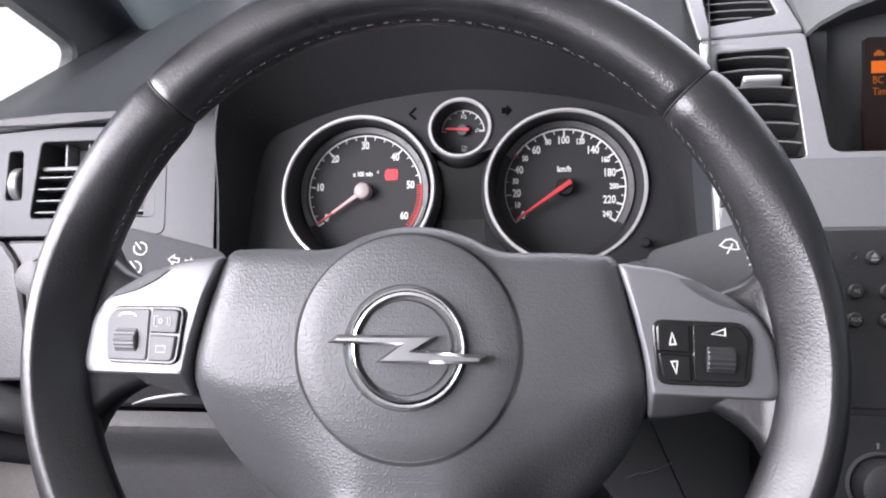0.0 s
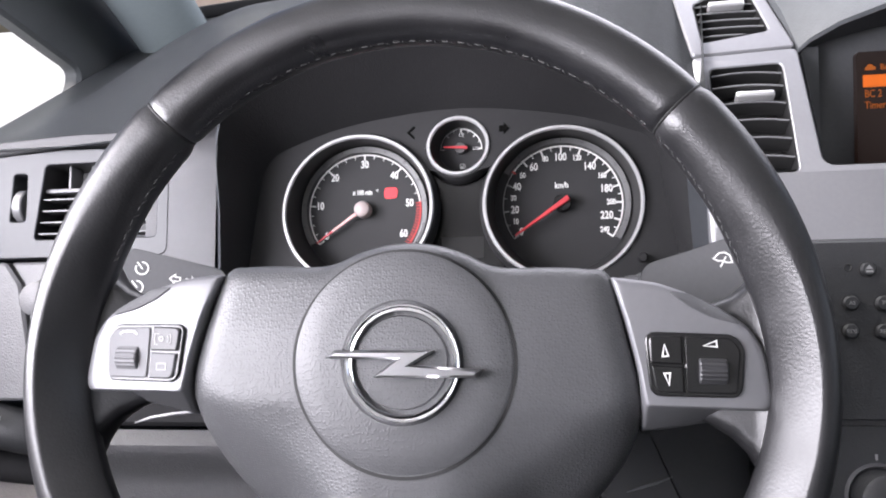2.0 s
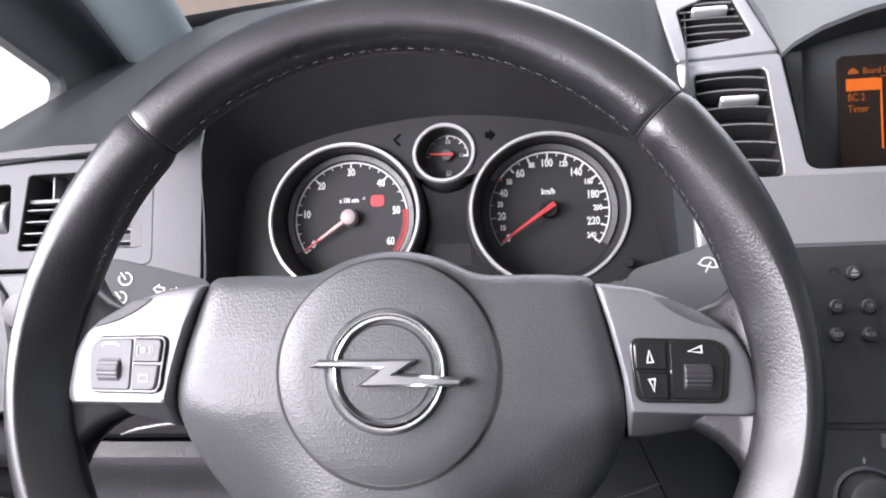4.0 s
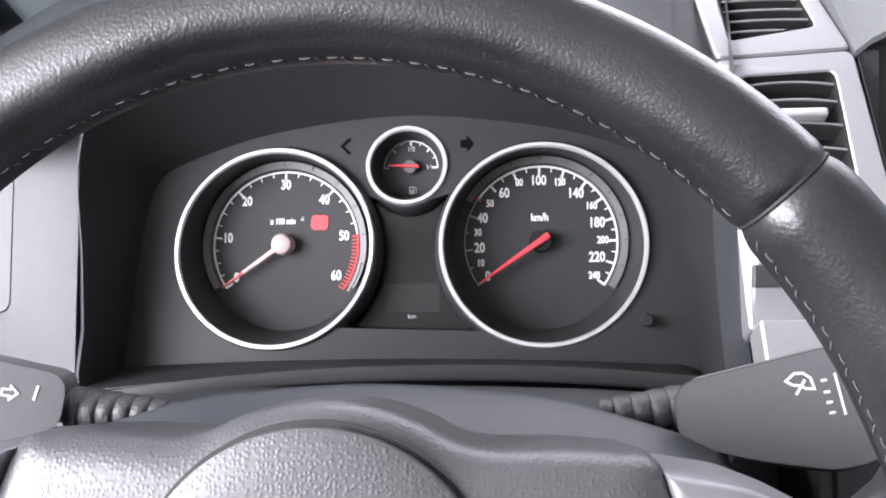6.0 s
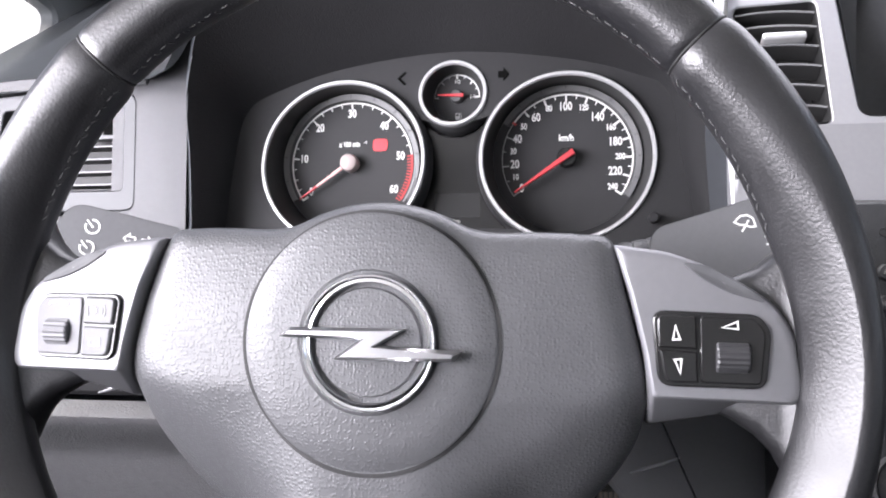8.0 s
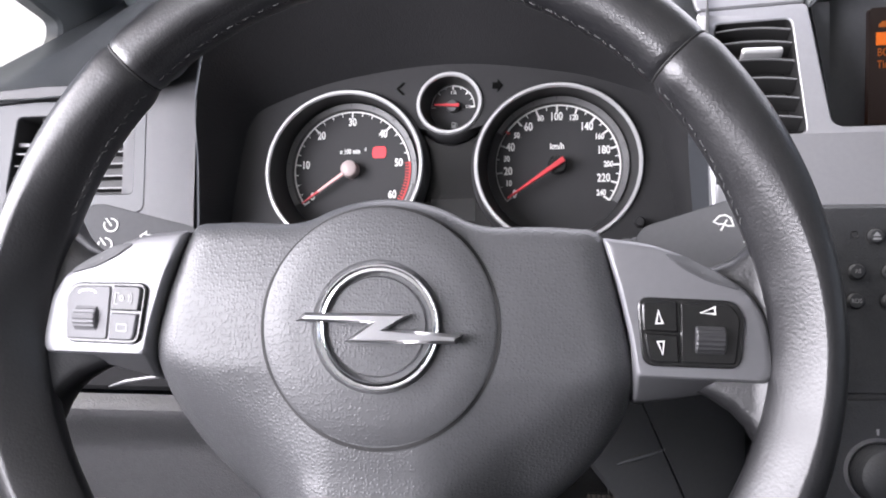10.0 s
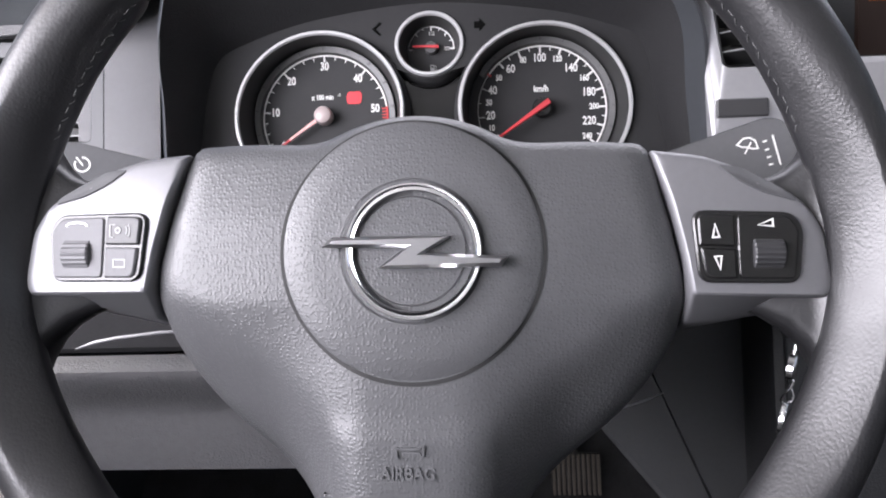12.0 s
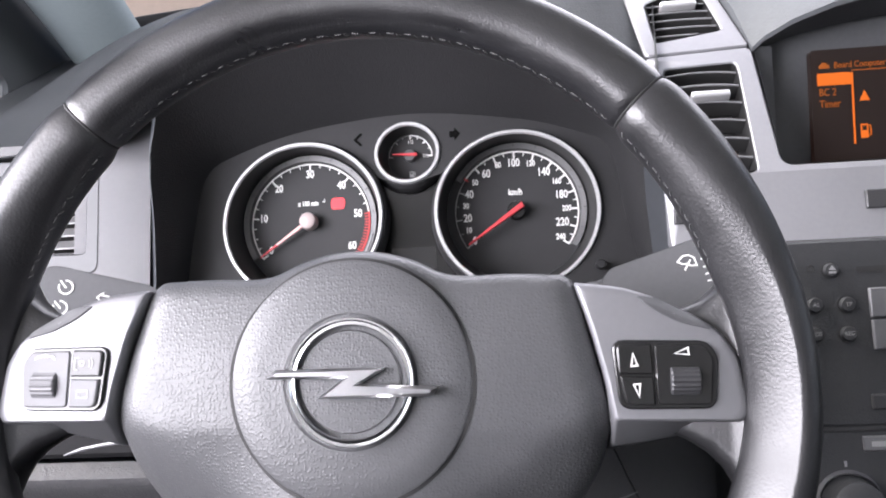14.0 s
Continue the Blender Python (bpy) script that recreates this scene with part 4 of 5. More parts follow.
ticks(SC, SCALE - 0.0001, [(kmh(v), 0.0056, 0.0014) for v in range(60, 260, 20)], 0.0002, speed, PRINT)
ticks(SC, SCALE - 0.0001, [(kmh(v), 0.0034, 0.0008) for v in range(70, 250, 20)], 0.0002, speed, PRINT)
bm = ring_arc(SC, SCALE - 0.0010, SCALE + 0.0002, kmh(50), 125.6, 0.0002)
part("scale", bm, PRINT, speed, DIAL, "white scale", smooth=0)
ticks(SC, SCALE - 0.0001, [(kmh(v), 0.0050, 0.0010) for v in (0, 20, 40)] + [(kmh(v), 0.0028, 0.0006) for v in (10, 30)], 0.0002, speed, DIMPRINT)
bm = ring_arc(SC, SCALE - 0.0006, SCALE, -124.5, kmh(50), 0.0002)
part("slow_scale", bm, DIMPRINT, speed, DIAL, "thin grey scale", smooth=0)
ticks(SC, SCALE + 0.0008, [(kmh(50), 0.0034, 0.0014)], 0.0003, speed, REDPRINT)
ticks(SC, 0.0536, [(kmh(v), 0.003, 0.0005) for v in range(60, 240, 20)], 0.0043, speed, BLACK)
for v, place in ((0, (0.0484, -0.0680)), (20, (0.0434, -0.0501)), (40, (0.0454, -0.0313)), (60, (0.0592, -0.0156)), (100, (0.0807, -0.0081)), (140, (0.1037, -0.0166)), (180, (0.1164, -0.0352)), (220, (0.1161, -0.0567))):
    numeral(speed, str(v), place, 0.0086)
for v, place in ((10, (0.0439, -0.0596)), (30, (0.0424, -0.0403)), (50, (0.0502, -0.0221)), (80, (0.0687, -0.0092)), (120, (0.0939, -0.0094)), (160, (0.1133, -0.0246)), (200, (0.1199, -0.0461)), (240, (0.1142, -0.0680))):
    numeral(speed, str(v), place, 0.0061)
part("print", lettering("km/h", 0.0066, 0.0812, -0.0314, 0.0004, stretch=0.82, bold=0.00018), PRINT, speed, DIAL, "km/h", smooth=0)
needle = part("needle", plate(turned([(-0.0021, -0.0062), (0.0021, -0.0062), (0.0006, 0.0455), (-0.0006, 0.0455)], -124.5, *SC), 0.0095, 0.0125, (), 0.0005), NEEDLE, speed, DIAL, "red needle at rest on zero")
part("boss", lathe([(0, 0.0085), (0.0062, 0.0085), (0.0070, 0.0075), (0.0072, 0.001)], 40, centre=SC), GLOSS, needle, DIAL, "black needle boss")

# fuel gauge
FC = (0.0004, 0.0016)
fuel = gauge("fuel_gauge", "small silver-ringed fuel gauge", FC, 0.002)
fm = 0.0022
bm = ring_arc(FC, 0.0166, 0.0174, -2, 91, fm, None, 24)
ticks(FC, 0.0172, [(0, 0.0032, 0.0011), (45, 0.0030, 0.0010), (90, 0.0034, 0.0012), (22, 0.0022, 0.0006), (67, 0.0022, 0.0006)], fm, fuel, PRINT)
part("scale", bm, PRINT, fuel, DIAL, "white scale", smooth=0)
bm = ring_arc(FC, 0.0168, 0.0172, -90, -2, fm, None, 24)
ticks(FC, 0.0172, [(-45, 0.0030, 0.0008), (-22, 0.0020, 0.0005), (-90, 0.0034, 0.0008)], fm, fuel, DIMPRINT)
part("low_scale", bm, DIMPRINT, fuel, DIAL, "faint grey scale", smooth=0)
part("numeral", lettering("1/2", 0.0042, FC[0] + 0.0002, FC[1] + 0.0118, fm + 0.0002, stretch=0.9), PRINT, fuel, DIAL, "1/2", smooth=0)
part("numeral", lettering("1/1", 0.0042, FC[0] + 0.0118, FC[1], fm + 0.0002, stretch=0.9), PRINT, fuel, DIAL, "1/1", smooth=0)
px, py = FC[0] + 0.0010, FC[1] - 0.0145
bm = plate(rounded([(px - 0.0022, py - 0.0024), (px + 0.0010, py - 0.0024), (px + 0.0010, py + 0.0024), (px - 0.0022, py + 0.0024)], 0.0003), fm, fm + 0.0003, [[(px - 0.0016, py + 0.0002), (px + 0.0004, py + 0.0002), (px + 0.0004, py + 0.0018), (px - 0.0016, py + 0.0018)]])
line_mark([(px + 0.0012, py - 0.0018), (px + 0.0022, py - 0.0018), (px + 0.0022, py + 0.0012), (px + 0.0014, py + 0.0022)], 0.0005, fm, fm + 0.0003, bm)
part("pump_symbol", bm, DIMPRINT, fuel, DIAL, "small pump symbol", smooth=0)
needle = part("needle", plate(turned([(-0.0012, -0.0060), (0.0012, -0.0060), (0.0005, 0.0135), (-0.0005, 0.0135)], -87, *FC), 0.0085, 0.0105, (), 0.0004), NEEDLE, fuel, DIAL, "red needle")
part("boss", lathe([(0, 0.0078), (0.0040, 0.0078), (0.0046, 0.0070), (0.0048, 0.002)], 32, centre=FC), BAND, needle, DIAL, "dark grey needle boss")


# ---- steering column, stalks and key ----
column = thing("steering_column", DIAL @ Vector((0.013, -0.2, 0.15)), "dark grey steering column shroud behind the wheel", "steering column")
sec = rounded([(-0.100, -0.178), (0.100, -0.178), (0.134, -0.152), (0.130, -0.1385), (0.097, -0.1280), (0.070, -0.1205), (0.0, -0.1138), (-0.070, -0.1205), (-0.097, -0.1280), (-0.130, -0.1385), (-0.134, -0.152)], [0.012, 0.012, 0.006, 0.004, 0.03, 0.03, 0.06, 0.03, 0.03, 0.004, 0.006], 6)
part("upper_shroud", loft([[(0.0130 + x * s, -0.115 + (y + 0.115) * k + d, z) for x, y in sec] for s, k, d, z in ((1.35, 0.32, -0.016, 0.05), (1.35, 0.32, -0.0118, 0.090), (1.22, 0.5, -0.0095, 0.125), (1.0, 0.9, -0.0050, 0.180), (1.0, 1.0, -0.0010, 0.196), (0.998, 1.0, -0.0003, 0.2000), (0.99, 1.0, -0.0012, 0.2030), (0.97, 1.0, -0.0055, 0.2110), (0.94, 1.0, -0.0165, 0.230), (0.90, 1.0, -0.028, 0.250))]), SHROUD, column, DIAL, "blue-grey upper shroud")
sec = rounded([(-0.058, -0.225), (0.058, -0.225), (0.067, -0.176), (-0.067, -0.176)], [0.025, 0.025, 0.004, 0.004], 6)
part("lower_shroud", loft([[(0.0130 + x * s, -0.176 + (y + 0.176) * s, z) for x, y in sec] for s, z in ((0.9, 0.05), (1.0, 0.10), (1.0, 0.235), (0.85, 0.25))]), DARK, column, DIAL, "charcoal lower shroud")
part("hub_shaft", lathe([(0, 0.27), (0.028, 0.27), (0.030, 0.24)], 32, centre=(0.0163, -0.164)), BLACK, column, DIAL)


def towards(sign, z):
    """The frame of a stalk's face: the tip stands nearer than the root."""
    return DIAL @ Matrix.Translation((sign * 0.160, 0, z)) @ pose(0, 0, 0, 0, -sign * 16, 0) @ Matrix.Translation((-sign * 0.160, 0, -z))


def stalk(outline, front_z, label, boot_x, boot_y, direction):
    ob = thing("control_stalk", DIAL @ Vector((boot_x, boot_y, front_z - 0.01)), label, "stalk", "stalks on the steering column")
    shape = [(offset(outline, -0.0045), 0.0), (offset(outline, -0.0018), -0.0012), (outline, -0.0050), (offset(outline, 0.0016), -0.0120), (outline, -0.0200), (offset(outline, -0.0040), -0.0250)]
    face = offset(outline, -0.0050)
    cx, cy = sum(p[0] for p in face) / len(face), sum(p[1] for p in face) / len(face)
    shape = [([(cx + (x - cx) * f, cy + (y - cy) * f) for x, y in face], 0.0) for f in (0.02, 0.5, 1.0)] + shape
    bm = loft([[(x, y, front_z + z) for x, y in loop] for loop, z in shape])
    bmesh.ops.holes_fill(bm, edges=list(bm.edges), sides=0)
    part("lever", bm, STALK, ob, towards(direction, front_z), "grey lever")
    path, sizes = [], []
    ribs = 5 if direction > 0 else 7
    for k in range(ribs):
        for d, s in ((-0.0025, 0.0), (-0.0020, 0.9), (0.0, 1.1), (0.0018, 0.9), (0.0025, 0.0)):
            path.append((boot_x - direction * 0.0115 + direction * (0.0069 * k + 1.24 * d), boot_y + 0.00175 * k / ribs, front_z - 0.028))
            sizes.append(0.0046 + 0.0048 * k / ribs + 0.0007 * s)
    part("boot", sweep(path, circle(1.0, 20, 1.15), scales=sizes, up=(0, 0, 1)), DARK, ob, DIAL, "ribbed dark grey boot")
    # An extra black plate puts the shade beneath the lever's tip into colour.
    tip = [p for p in outline if abs(p[0]) > 0.146]
    part("underside", plate([(x, y - 0.0075) for x, y in offset(tip, -0.0005)], front_z - 0.036, front_z - 0.0060, (), 0.005), BLACK, ob, towards(direction, front_z), "underside of the tip, blackened for its shade")
    return ob


RZ, LZ = 0.2105, 0.2105
right = stalk(rounded([(0.1290, -0.1325), (0.1500, -0.1368), (0.1790, -0.1385), (0.1905, -0.1330), (0.1895, -0.1230), (0.1780, -0.1055), (0.1280, -0.1195)], [0.004, 0.02, 0.008, 0.006, 0.008, 0.006, 0.004]), RZ, "dark grey wiper stalk with white symbols", 0.1130, -0.1282, 1)
left = stalk(rounded([(-0.1180, -0.1305), (-0.1400, -0.1350), (-0.1690, -0.1360), (-0.1790, -0.1315), (-0.1795, -0.1215), (-0.1690, -0.1035), (-0.1160, -0.1165)], [0.004, 0.02, 0.008, 0.006, 0.008, 0.006, 0.004]), LZ, "dark grey indicator stalk with white symbols", -0.0850, -0.1297, -1)


def on(x, y, s, pts, turn=0):
    return turned(pts, turn, x, y, s)


# wiper marks: a fan-shaped screen with an arm, and a speed bar
bm = line_mark(on(0.1662, -0.1140, 0.0045, [(-1.05, -0.15), (-0.6, 0.6), (0, 0.8), (0.6, 0.6), (1.05, -0.15), (0.5, -0.3), (0, -0.2), (-0.5, -0.3)], 14), 0.0008, RZ, RZ + 0.0004, None, True)
line_mark(on(0.1662, -0.1140, 0.0045, [(-0.1, -0.95), (0.25, 0.35)], 14), 0.0008, RZ, RZ + 0.0004, bm)
part("symbol", bm, PRINT, right, towards(1, RZ), "white wiper symbol", smooth=0)
for pts in [[(0.35, 1.7), (0.35, -1.5)]] + [[(-0.75, k), (-0.3, k)] for k in (-1.2, -0.4, 0.4, 1.3)]:
    part("speed_mark", line_mark(on(0.1772, -0.1180, 0.0045, pts, -12), 0.0008, RZ, RZ + 0.0004), PRINT, right, towards(1, RZ), "white wiper speed mark", smooth=0)
ARROW = [(-1, 0), (-0.1, 0.85), (-0.1, 0.4), (0.9, 0.4), (0.9, -0.4), (-0.1, -0.4), (-0.1, -0.85)]
for x, spin in ((-0.1412, 0), (-0.1322, 180)):
    part("symbol", line_mark(on(x, -0.1175 if spin == 0 else -0.1192, 0.0031, ARROW, spin + 8), 0.0007, LZ, LZ + 0.0004, None, True), PRINT, left, towards(-1, LZ), "white arrow", smooth=0)
part("symbol", line_mark(on(-0.1225, -0.1195, 0.0028, [(0.2, 1.0), (-0.1, -1.1)], 8), 0.0009, LZ, LZ + 0.0004), PRINT, left, towards(-1, LZ), "white bar", smooth=0)
for y in (-0.1112, -0.1222):
    bm = line_mark(on(-0.1602 - (y + 0.1112) * -0.25, y, 0.0036, [(math.sin(radians(a)), math.cos(radians(a))) for a in range(-10, 291, 20)], 8), 0.0008, LZ, LZ + 0.0004)
    line_mark(on(-0.1602 - (y + 0.1112) * -0.25, y, 0.0036, [(0.1, -0.1), (-0.9, 0.9)], 8), 0.0008, LZ, LZ + 0.0004, bm)
    part("symbol", bm, PRINT, left, towards(-1, LZ), "white cruise control symbol", smooth=0)

key = thing("ignition_key", DIAL @ Vector((0.194, -0.24, 0.15)), "steel ignition key with a ring hanging in its lock", "key")
KEY = DIAL @ Matrix.Translation((0.199, -0.219, 0.165)) @ Matrix.Scale(0.7, 4) @ pose(0, 0, 0, 0, 0, -14) @ pose(0, 0, 0, 0, 62, 0) @ pose(0, 0, 0, 0, 0, 8)
part("grip", plate(rounded([(-0.008, -0.016), (0.008, -0.016), (0.010, -0.006), (0.006, 0.004), (-0.006, 0.004), (-0.010, -0.006)], 0.004), -0.0028, 0.0028, (), 0.001), METAL, key, KEY, "steel grip")
part("blade", plate(rounded([(-0.004, 0.003), (0.004, 0.003), (0.004, 0.026), (-0.004, 0.026)], 0.0012), -0.0012, 0.0012, (), 0.0004), METAL, key, KEY, "steel blade")
part("key_ring", sweep([(0.010 * math.sin(a), -0.024 - 0.010 * math.cos(a), 0.003 * math.sin(2 * a)) for a in steps(0, 2 * math.pi, 24)[:-1]], circle(0.0010, 8), True), METAL, key, KEY, "steel ring")
part("fob", plate(rounded([(-0.005, -0.056), (0.005, -0.056), (0.0065, -0.046), (0.003, -0.033), (-0.003, -0.033), (-0.0065, -0.046)], 0.003), -0.002, 0.002, (), 0.0008), METAL, key, KEY, "small steel fob")
part("lock", lathe([(0.0, 0.010), (0.010, 0.010), (0.0125, 0.007), (0.0135, 0.0)], 28), DARK, key, KEY @ Matrix.Translation((0, 0.025, 0)) @ pose(0, 0, 0, 90, 0, 0), "black lock collar")

# ---- pedals ----
PEDAL = Matrix.Translation((0.142, 0.76, 0.43)) @ pose(0, 0, 0, 58, 0, 0)
pedal = thing("brake_pedal", (0.136, 0.78, 0.40), "brake pedal with a worn ribbed rubber pad", "pedal")
part("plate", plate(rounded([(-0.034, -0.03), (0.034, -0.03), (0.034, 0.032), (-0.034, 0.032)], 0.006), -0.006, 0.0, (), 0.002), BLACK, pedal, PEDAL)
for k in range(10):
    x = -0.0305 + 0.00678 * k
    part("rib", box(x - 0.0022, x + 0.0022, -0.028, 0.030, -0.001, 0.004, 0.001), RUBBER, pedal, PEDAL)
part("arm", sweep([(0.0, 0.02, -0.006), (0.0, 0.06, -0.04), (0.005, 0.16, -0.06), (0.005, 0.40, -0.02)], rounded([(-0.012, -0.004), (0.012, -0.004), (0.012, 0.004), (-0.012, 0.004)], 0.001, 2), up=(1, 0, 0)), BLACK, pedal, PEDAL, "black steel arm")

# ---- door pull in the corner by the side panel ----
single("door_1", plate(rounded([(-0.46, -0.42), (-0.285, -0.42), (-0.285, -0.266), (-0.36, -0.258), (-0.46, -0.262)], 0.006), 0.0, 0.030, (), 0.004), DOORSKIN, DIAL, "pale beige lower lining of the car door", "car door", kind="structure")
door_pull = thing("door_pull", DIAL @ Vector((-0.36, -0.25, 0.05)), "dark moulded door pull with a pale metal lever", "door handle")
bm = sweep([(-0.440, -0.200, 0.050), (-0.400, -0.208, 0.070), (-0.360, -0.214, 0.078), (-0.330, -0.222, 0.072), (-0.305, -0.236, 0.050)], circle(0.017, 16, 0.021), up=(0, 0, 1), scales=[0.8, 1, 1, 0.95, 0.6])
part("body", bm, DARK, door_pull, DIAL)
bm = sweep([(-0.372, -0.206, 0.098), (-0.352, -0.205, 0.102), (-0.334, -0.209, 0.098)], rounded([(-0.0035, -0.002), (0.0035, -0.002), (0.0035, 0.002), (-0.0035, 0.002)], 0.001, 2), scales=[0.5, 1, 0.4])
part("lever", bm, SILVER, door_pull, DIAL, "pale metal lever")
bm = sweep([(-0.440, -0.246, 0.040), (-0.380, -0.250, 0.052), (-0.320, -0.256, 0.044), (-0.290, -0.262, 0.030)], circle(0.012, 12, 0.014))
part("pocket_edge", bm, UNDER, door_pull, DIAL, "black edge of the pocket below")


# ---- steering wheel ----
wheel = thing("steering_wheel", WHEEL @ Vector((0, -0.187, -0.02)), "black leather three-spoke steering wheel with silver switch panels", "steering wheel")
RIM_R, RIM_Y, RIM_Z, SEAM_AT = 0.1608, -0.0031, -0.0070, 45.8


def rim_row(angle, n=44):
    """The rim's section at an angle clockwise from the top."""
    a = abs(((angle + 180) % 360) - 180)
    hold = smooth01((a - SEAM_AT) / 3) * (1 - smooth01((a - 132) / 10))
    web = math.exp(-((a - 92) / 21.0) ** 2)
    facet = smooth01((a - SEAM_AT - 2) / 32) * (1 - smooth01((a - 112) / 24))
    swell = math.exp(-((a - 70) / 9) ** 2) + math.exp(-((a - 122) / 10) ** 2)
    inner = 0.0140 + 0.0014 * hold + 0.0010 * swell - 0.0048 * web
    outer = 0.0138 + 0.0008 * hold
    fore = 0.0150 + 0.0008 * hold
    groove = 1 - 0.07 * math.exp(-((a - SEAM_AT) / 0.55) ** 2)
    row = []
    for k in range(n):
        t = 2 * math.pi * k / n
        c, s = math.cos(t), math.sin(t)
        wide = outer if c > 0 else inner
        u = wide * math.copysign(abs(c) ** 0.92, c) * groove
        v = fore * math.copysign(abs(s) ** 0.92, s) * groove
        if c < 0 and s > 0:
            bent = 0.92 + 0.55 * facet
            u, v = -wide * abs(c) ** bent * groove, fore * abs(s) ** bent * groove
        r = RIM_R + u + (0.0034 * web + 0.0014 * facet) * max(0, s) ** 2
        row.append((r * math.sin(radians(angle)), RIM_Y + r * math.cos(radians(angle)), RIM_Z + v - 0.003 * web * max(0, -c)))
    return row


def rim_piece(a0, a1):
    count = int(abs(a1 - a0) / 0.6)
    return loft([rim_row(a) for a in steps(a0, a1, count)])


part("rim_top", rim_piece(-SEAM_AT, SEAM_AT), LEATHER, wheel, WHEEL, "smooth black leather upper rim", smooth=60)
part("grip", rim_piece(SEAM_AT, 138), GRIP, wheel, WHEEL, "grained black leather grip", smooth=60)
part("grip", rim_piece(-138, -SEAM_AT), GRIP, wheel, WHEEL, "grained black leather grip", smooth=60)
part("rim_bottom", rim_piece(138, 222), LEATHER, wheel, WHEEL, "smooth black leather lower rim", smooth=60)
for a in (SEAM_AT, -SEAM_AT):
    row = rim_row(a, 44)
    part("seam", sweep([tuple(Vector(p)) for p in row], circle(0.0007, 6), True, up=(math.sin(radians(a + 90)), math.cos(radians(a + 90)), 0.01)), SEAM, wheel, WHEEL, "dark leather seam")


def edge_point(angle, where):
    row = rim_row(angle, 48)
    return Vector(row[where])


stitch_mesh = None
for k in range(-49, 50):
    a = k * 1.45
    if abs(abs(a) - SEAM_AT) < 1.0:
        continue
    far_in = 0 if abs(a) > SEAM_AT else 1
    p, q = edge_point(a - 0.40, 22 + far_in), edge_point(a + 0.40, (23 if k % 2 else 22) + far_in)
    mid, along = (p + q) / 2, q - p
    if stitch_mesh is None:
        stitch_mesh = mesh_from(sweep([(-0.0014, 0, 0), (-0.0007, 0, 0.00022), (0.0007, 0, 0.00022), (0.0014, 0, 0)], circle(0.00026, 6)), WORLD, "stitch", THREAD)
    ob = new("stitch", stitch_mesh)
    ob.parent = wheel
    out = (mid - Vector((RIM_R * math.sin(radians(a)), RIM_Y + RIM_R * math.cos(radians(a)), RIM_Z))).normalized()
    x = along.normalized()
    z = (out - x * out.dot(x)).normalized()
    y = z.cross(x)
    ob.matrix_local = Matrix.Translation(-wheel.location) @ WHEEL @ Matrix.Translation(mid) @ Matrix((x, y, z)).transposed().to_4x4()

# airbag pad: wings, bump over the cap and the foot down to the lower spoke
half = [(0.0, 0.0530), (0.012, 0.0518), (0.024, 0.0482), (0.034, 0.0435), (0.044, 0.0418), (0.060, 0.0422), (0.076, 0.0418), (0.0868, 0.0392), (0.0924, 0.020), (0.0975, 0.0), (0.1004, -0.0145), (0.0998, -0.023), (0.0970, -0.0350), (0.0895, -0.0490), (0.0775, -0.0640), (0.060, -0.080), (0.045, -0.095), (0.0385, -0.1065), (0.035, -0.118), (0.0, -0.120)]
OUTLINE = half + [(-x, y) for x, y in reversed(half[1:-1])]


def eased(t, w=0.014):
    """Zero below 0, then a slope of one reached over w."""
    return 0.0 if t < 0 else (t * t / (2 * w) if t < w else t - w / 2)


def pad_height(x, y):
    z = -0.55 * x * x - (2.2 * max(0, y - 0.012) ** 2 + 0.10 * max(0, y - 0.012)) - 0.5 * max(0, -y - 0.02) ** 2
    side = smooth01((abs(x) - 0.016) / 0.044)
    z -= side * (0.24 * eased(-0.014 - y, 0.008) + 0.52 * eased(0.6 * abs(x) - 0.8 * y - 0.060))
    foot = smooth01((-0.058 - y) / 0.012) * (1 - smooth01((abs(x) - 0.0295) / 0.003))
    return z + 0.0013 * foot


def pad_mesh():
    fine = curve_loop(OUTLINE[::-1], 4)
    rings = [0.02] + steps(0.08, 0.88, 26) + [0.92, 0.95, 0.975, 0.99, 1.0]
    loops = []
    for s in rings:
        drop = 0.0 if s < 0.87 else -0.0075 * (1 - math.sqrt(max(0, 1 - ((s - 0.87) / 0.13) ** 2)))
        loops.append([(x * s, (y + 0.02) * s - 0.02, pad_height(x * s, (y + 0.02) * s - 0.02) + drop) for x, y in fine])
    last = loops[-1]
    loops.append([(x * 1.0, y, z - 0.010) for x, y, z in last])
    loops.append([(x * 0.95, y * 0.95, -0.055) for x, y, z in last])
    bm = loft(loops)
    return bm


part("airbag_pad", pad_mesh(), PAD, wheel, WHEEL, "grey grained airbag cover", smooth=50)
bm = lathe([(0, 0.0022), (0.012, 0.0021), (0.0195, 0.0018), (0.0200, 0.0004), (0.0258, 0.0004), (0.0266, 0.0013), (0.036, 0.0006), (0.0465, -0.0002), (0.0475, -0.0008), (0.0477, -0.008)], 96)
part("horn_cap", bm, CAP, wheel, WHEEL, "round grey horn cap", smooth=30)
bm = loft([[(r * math.sin(a), r * math.cos(a), max(pad_height(r * math.sin(a), r * math.cos(a)), -0.004) + dz) for a in steps(0, 2 * math.pi, 96)[:-1]] for r, dz in ((0.0474, 0.0003), (0.0489, 0.0003), (0.0490, -0.002))])
part("cap_groove", bm, SEAM, wheel, WHEEL, "dark groove round the cap")
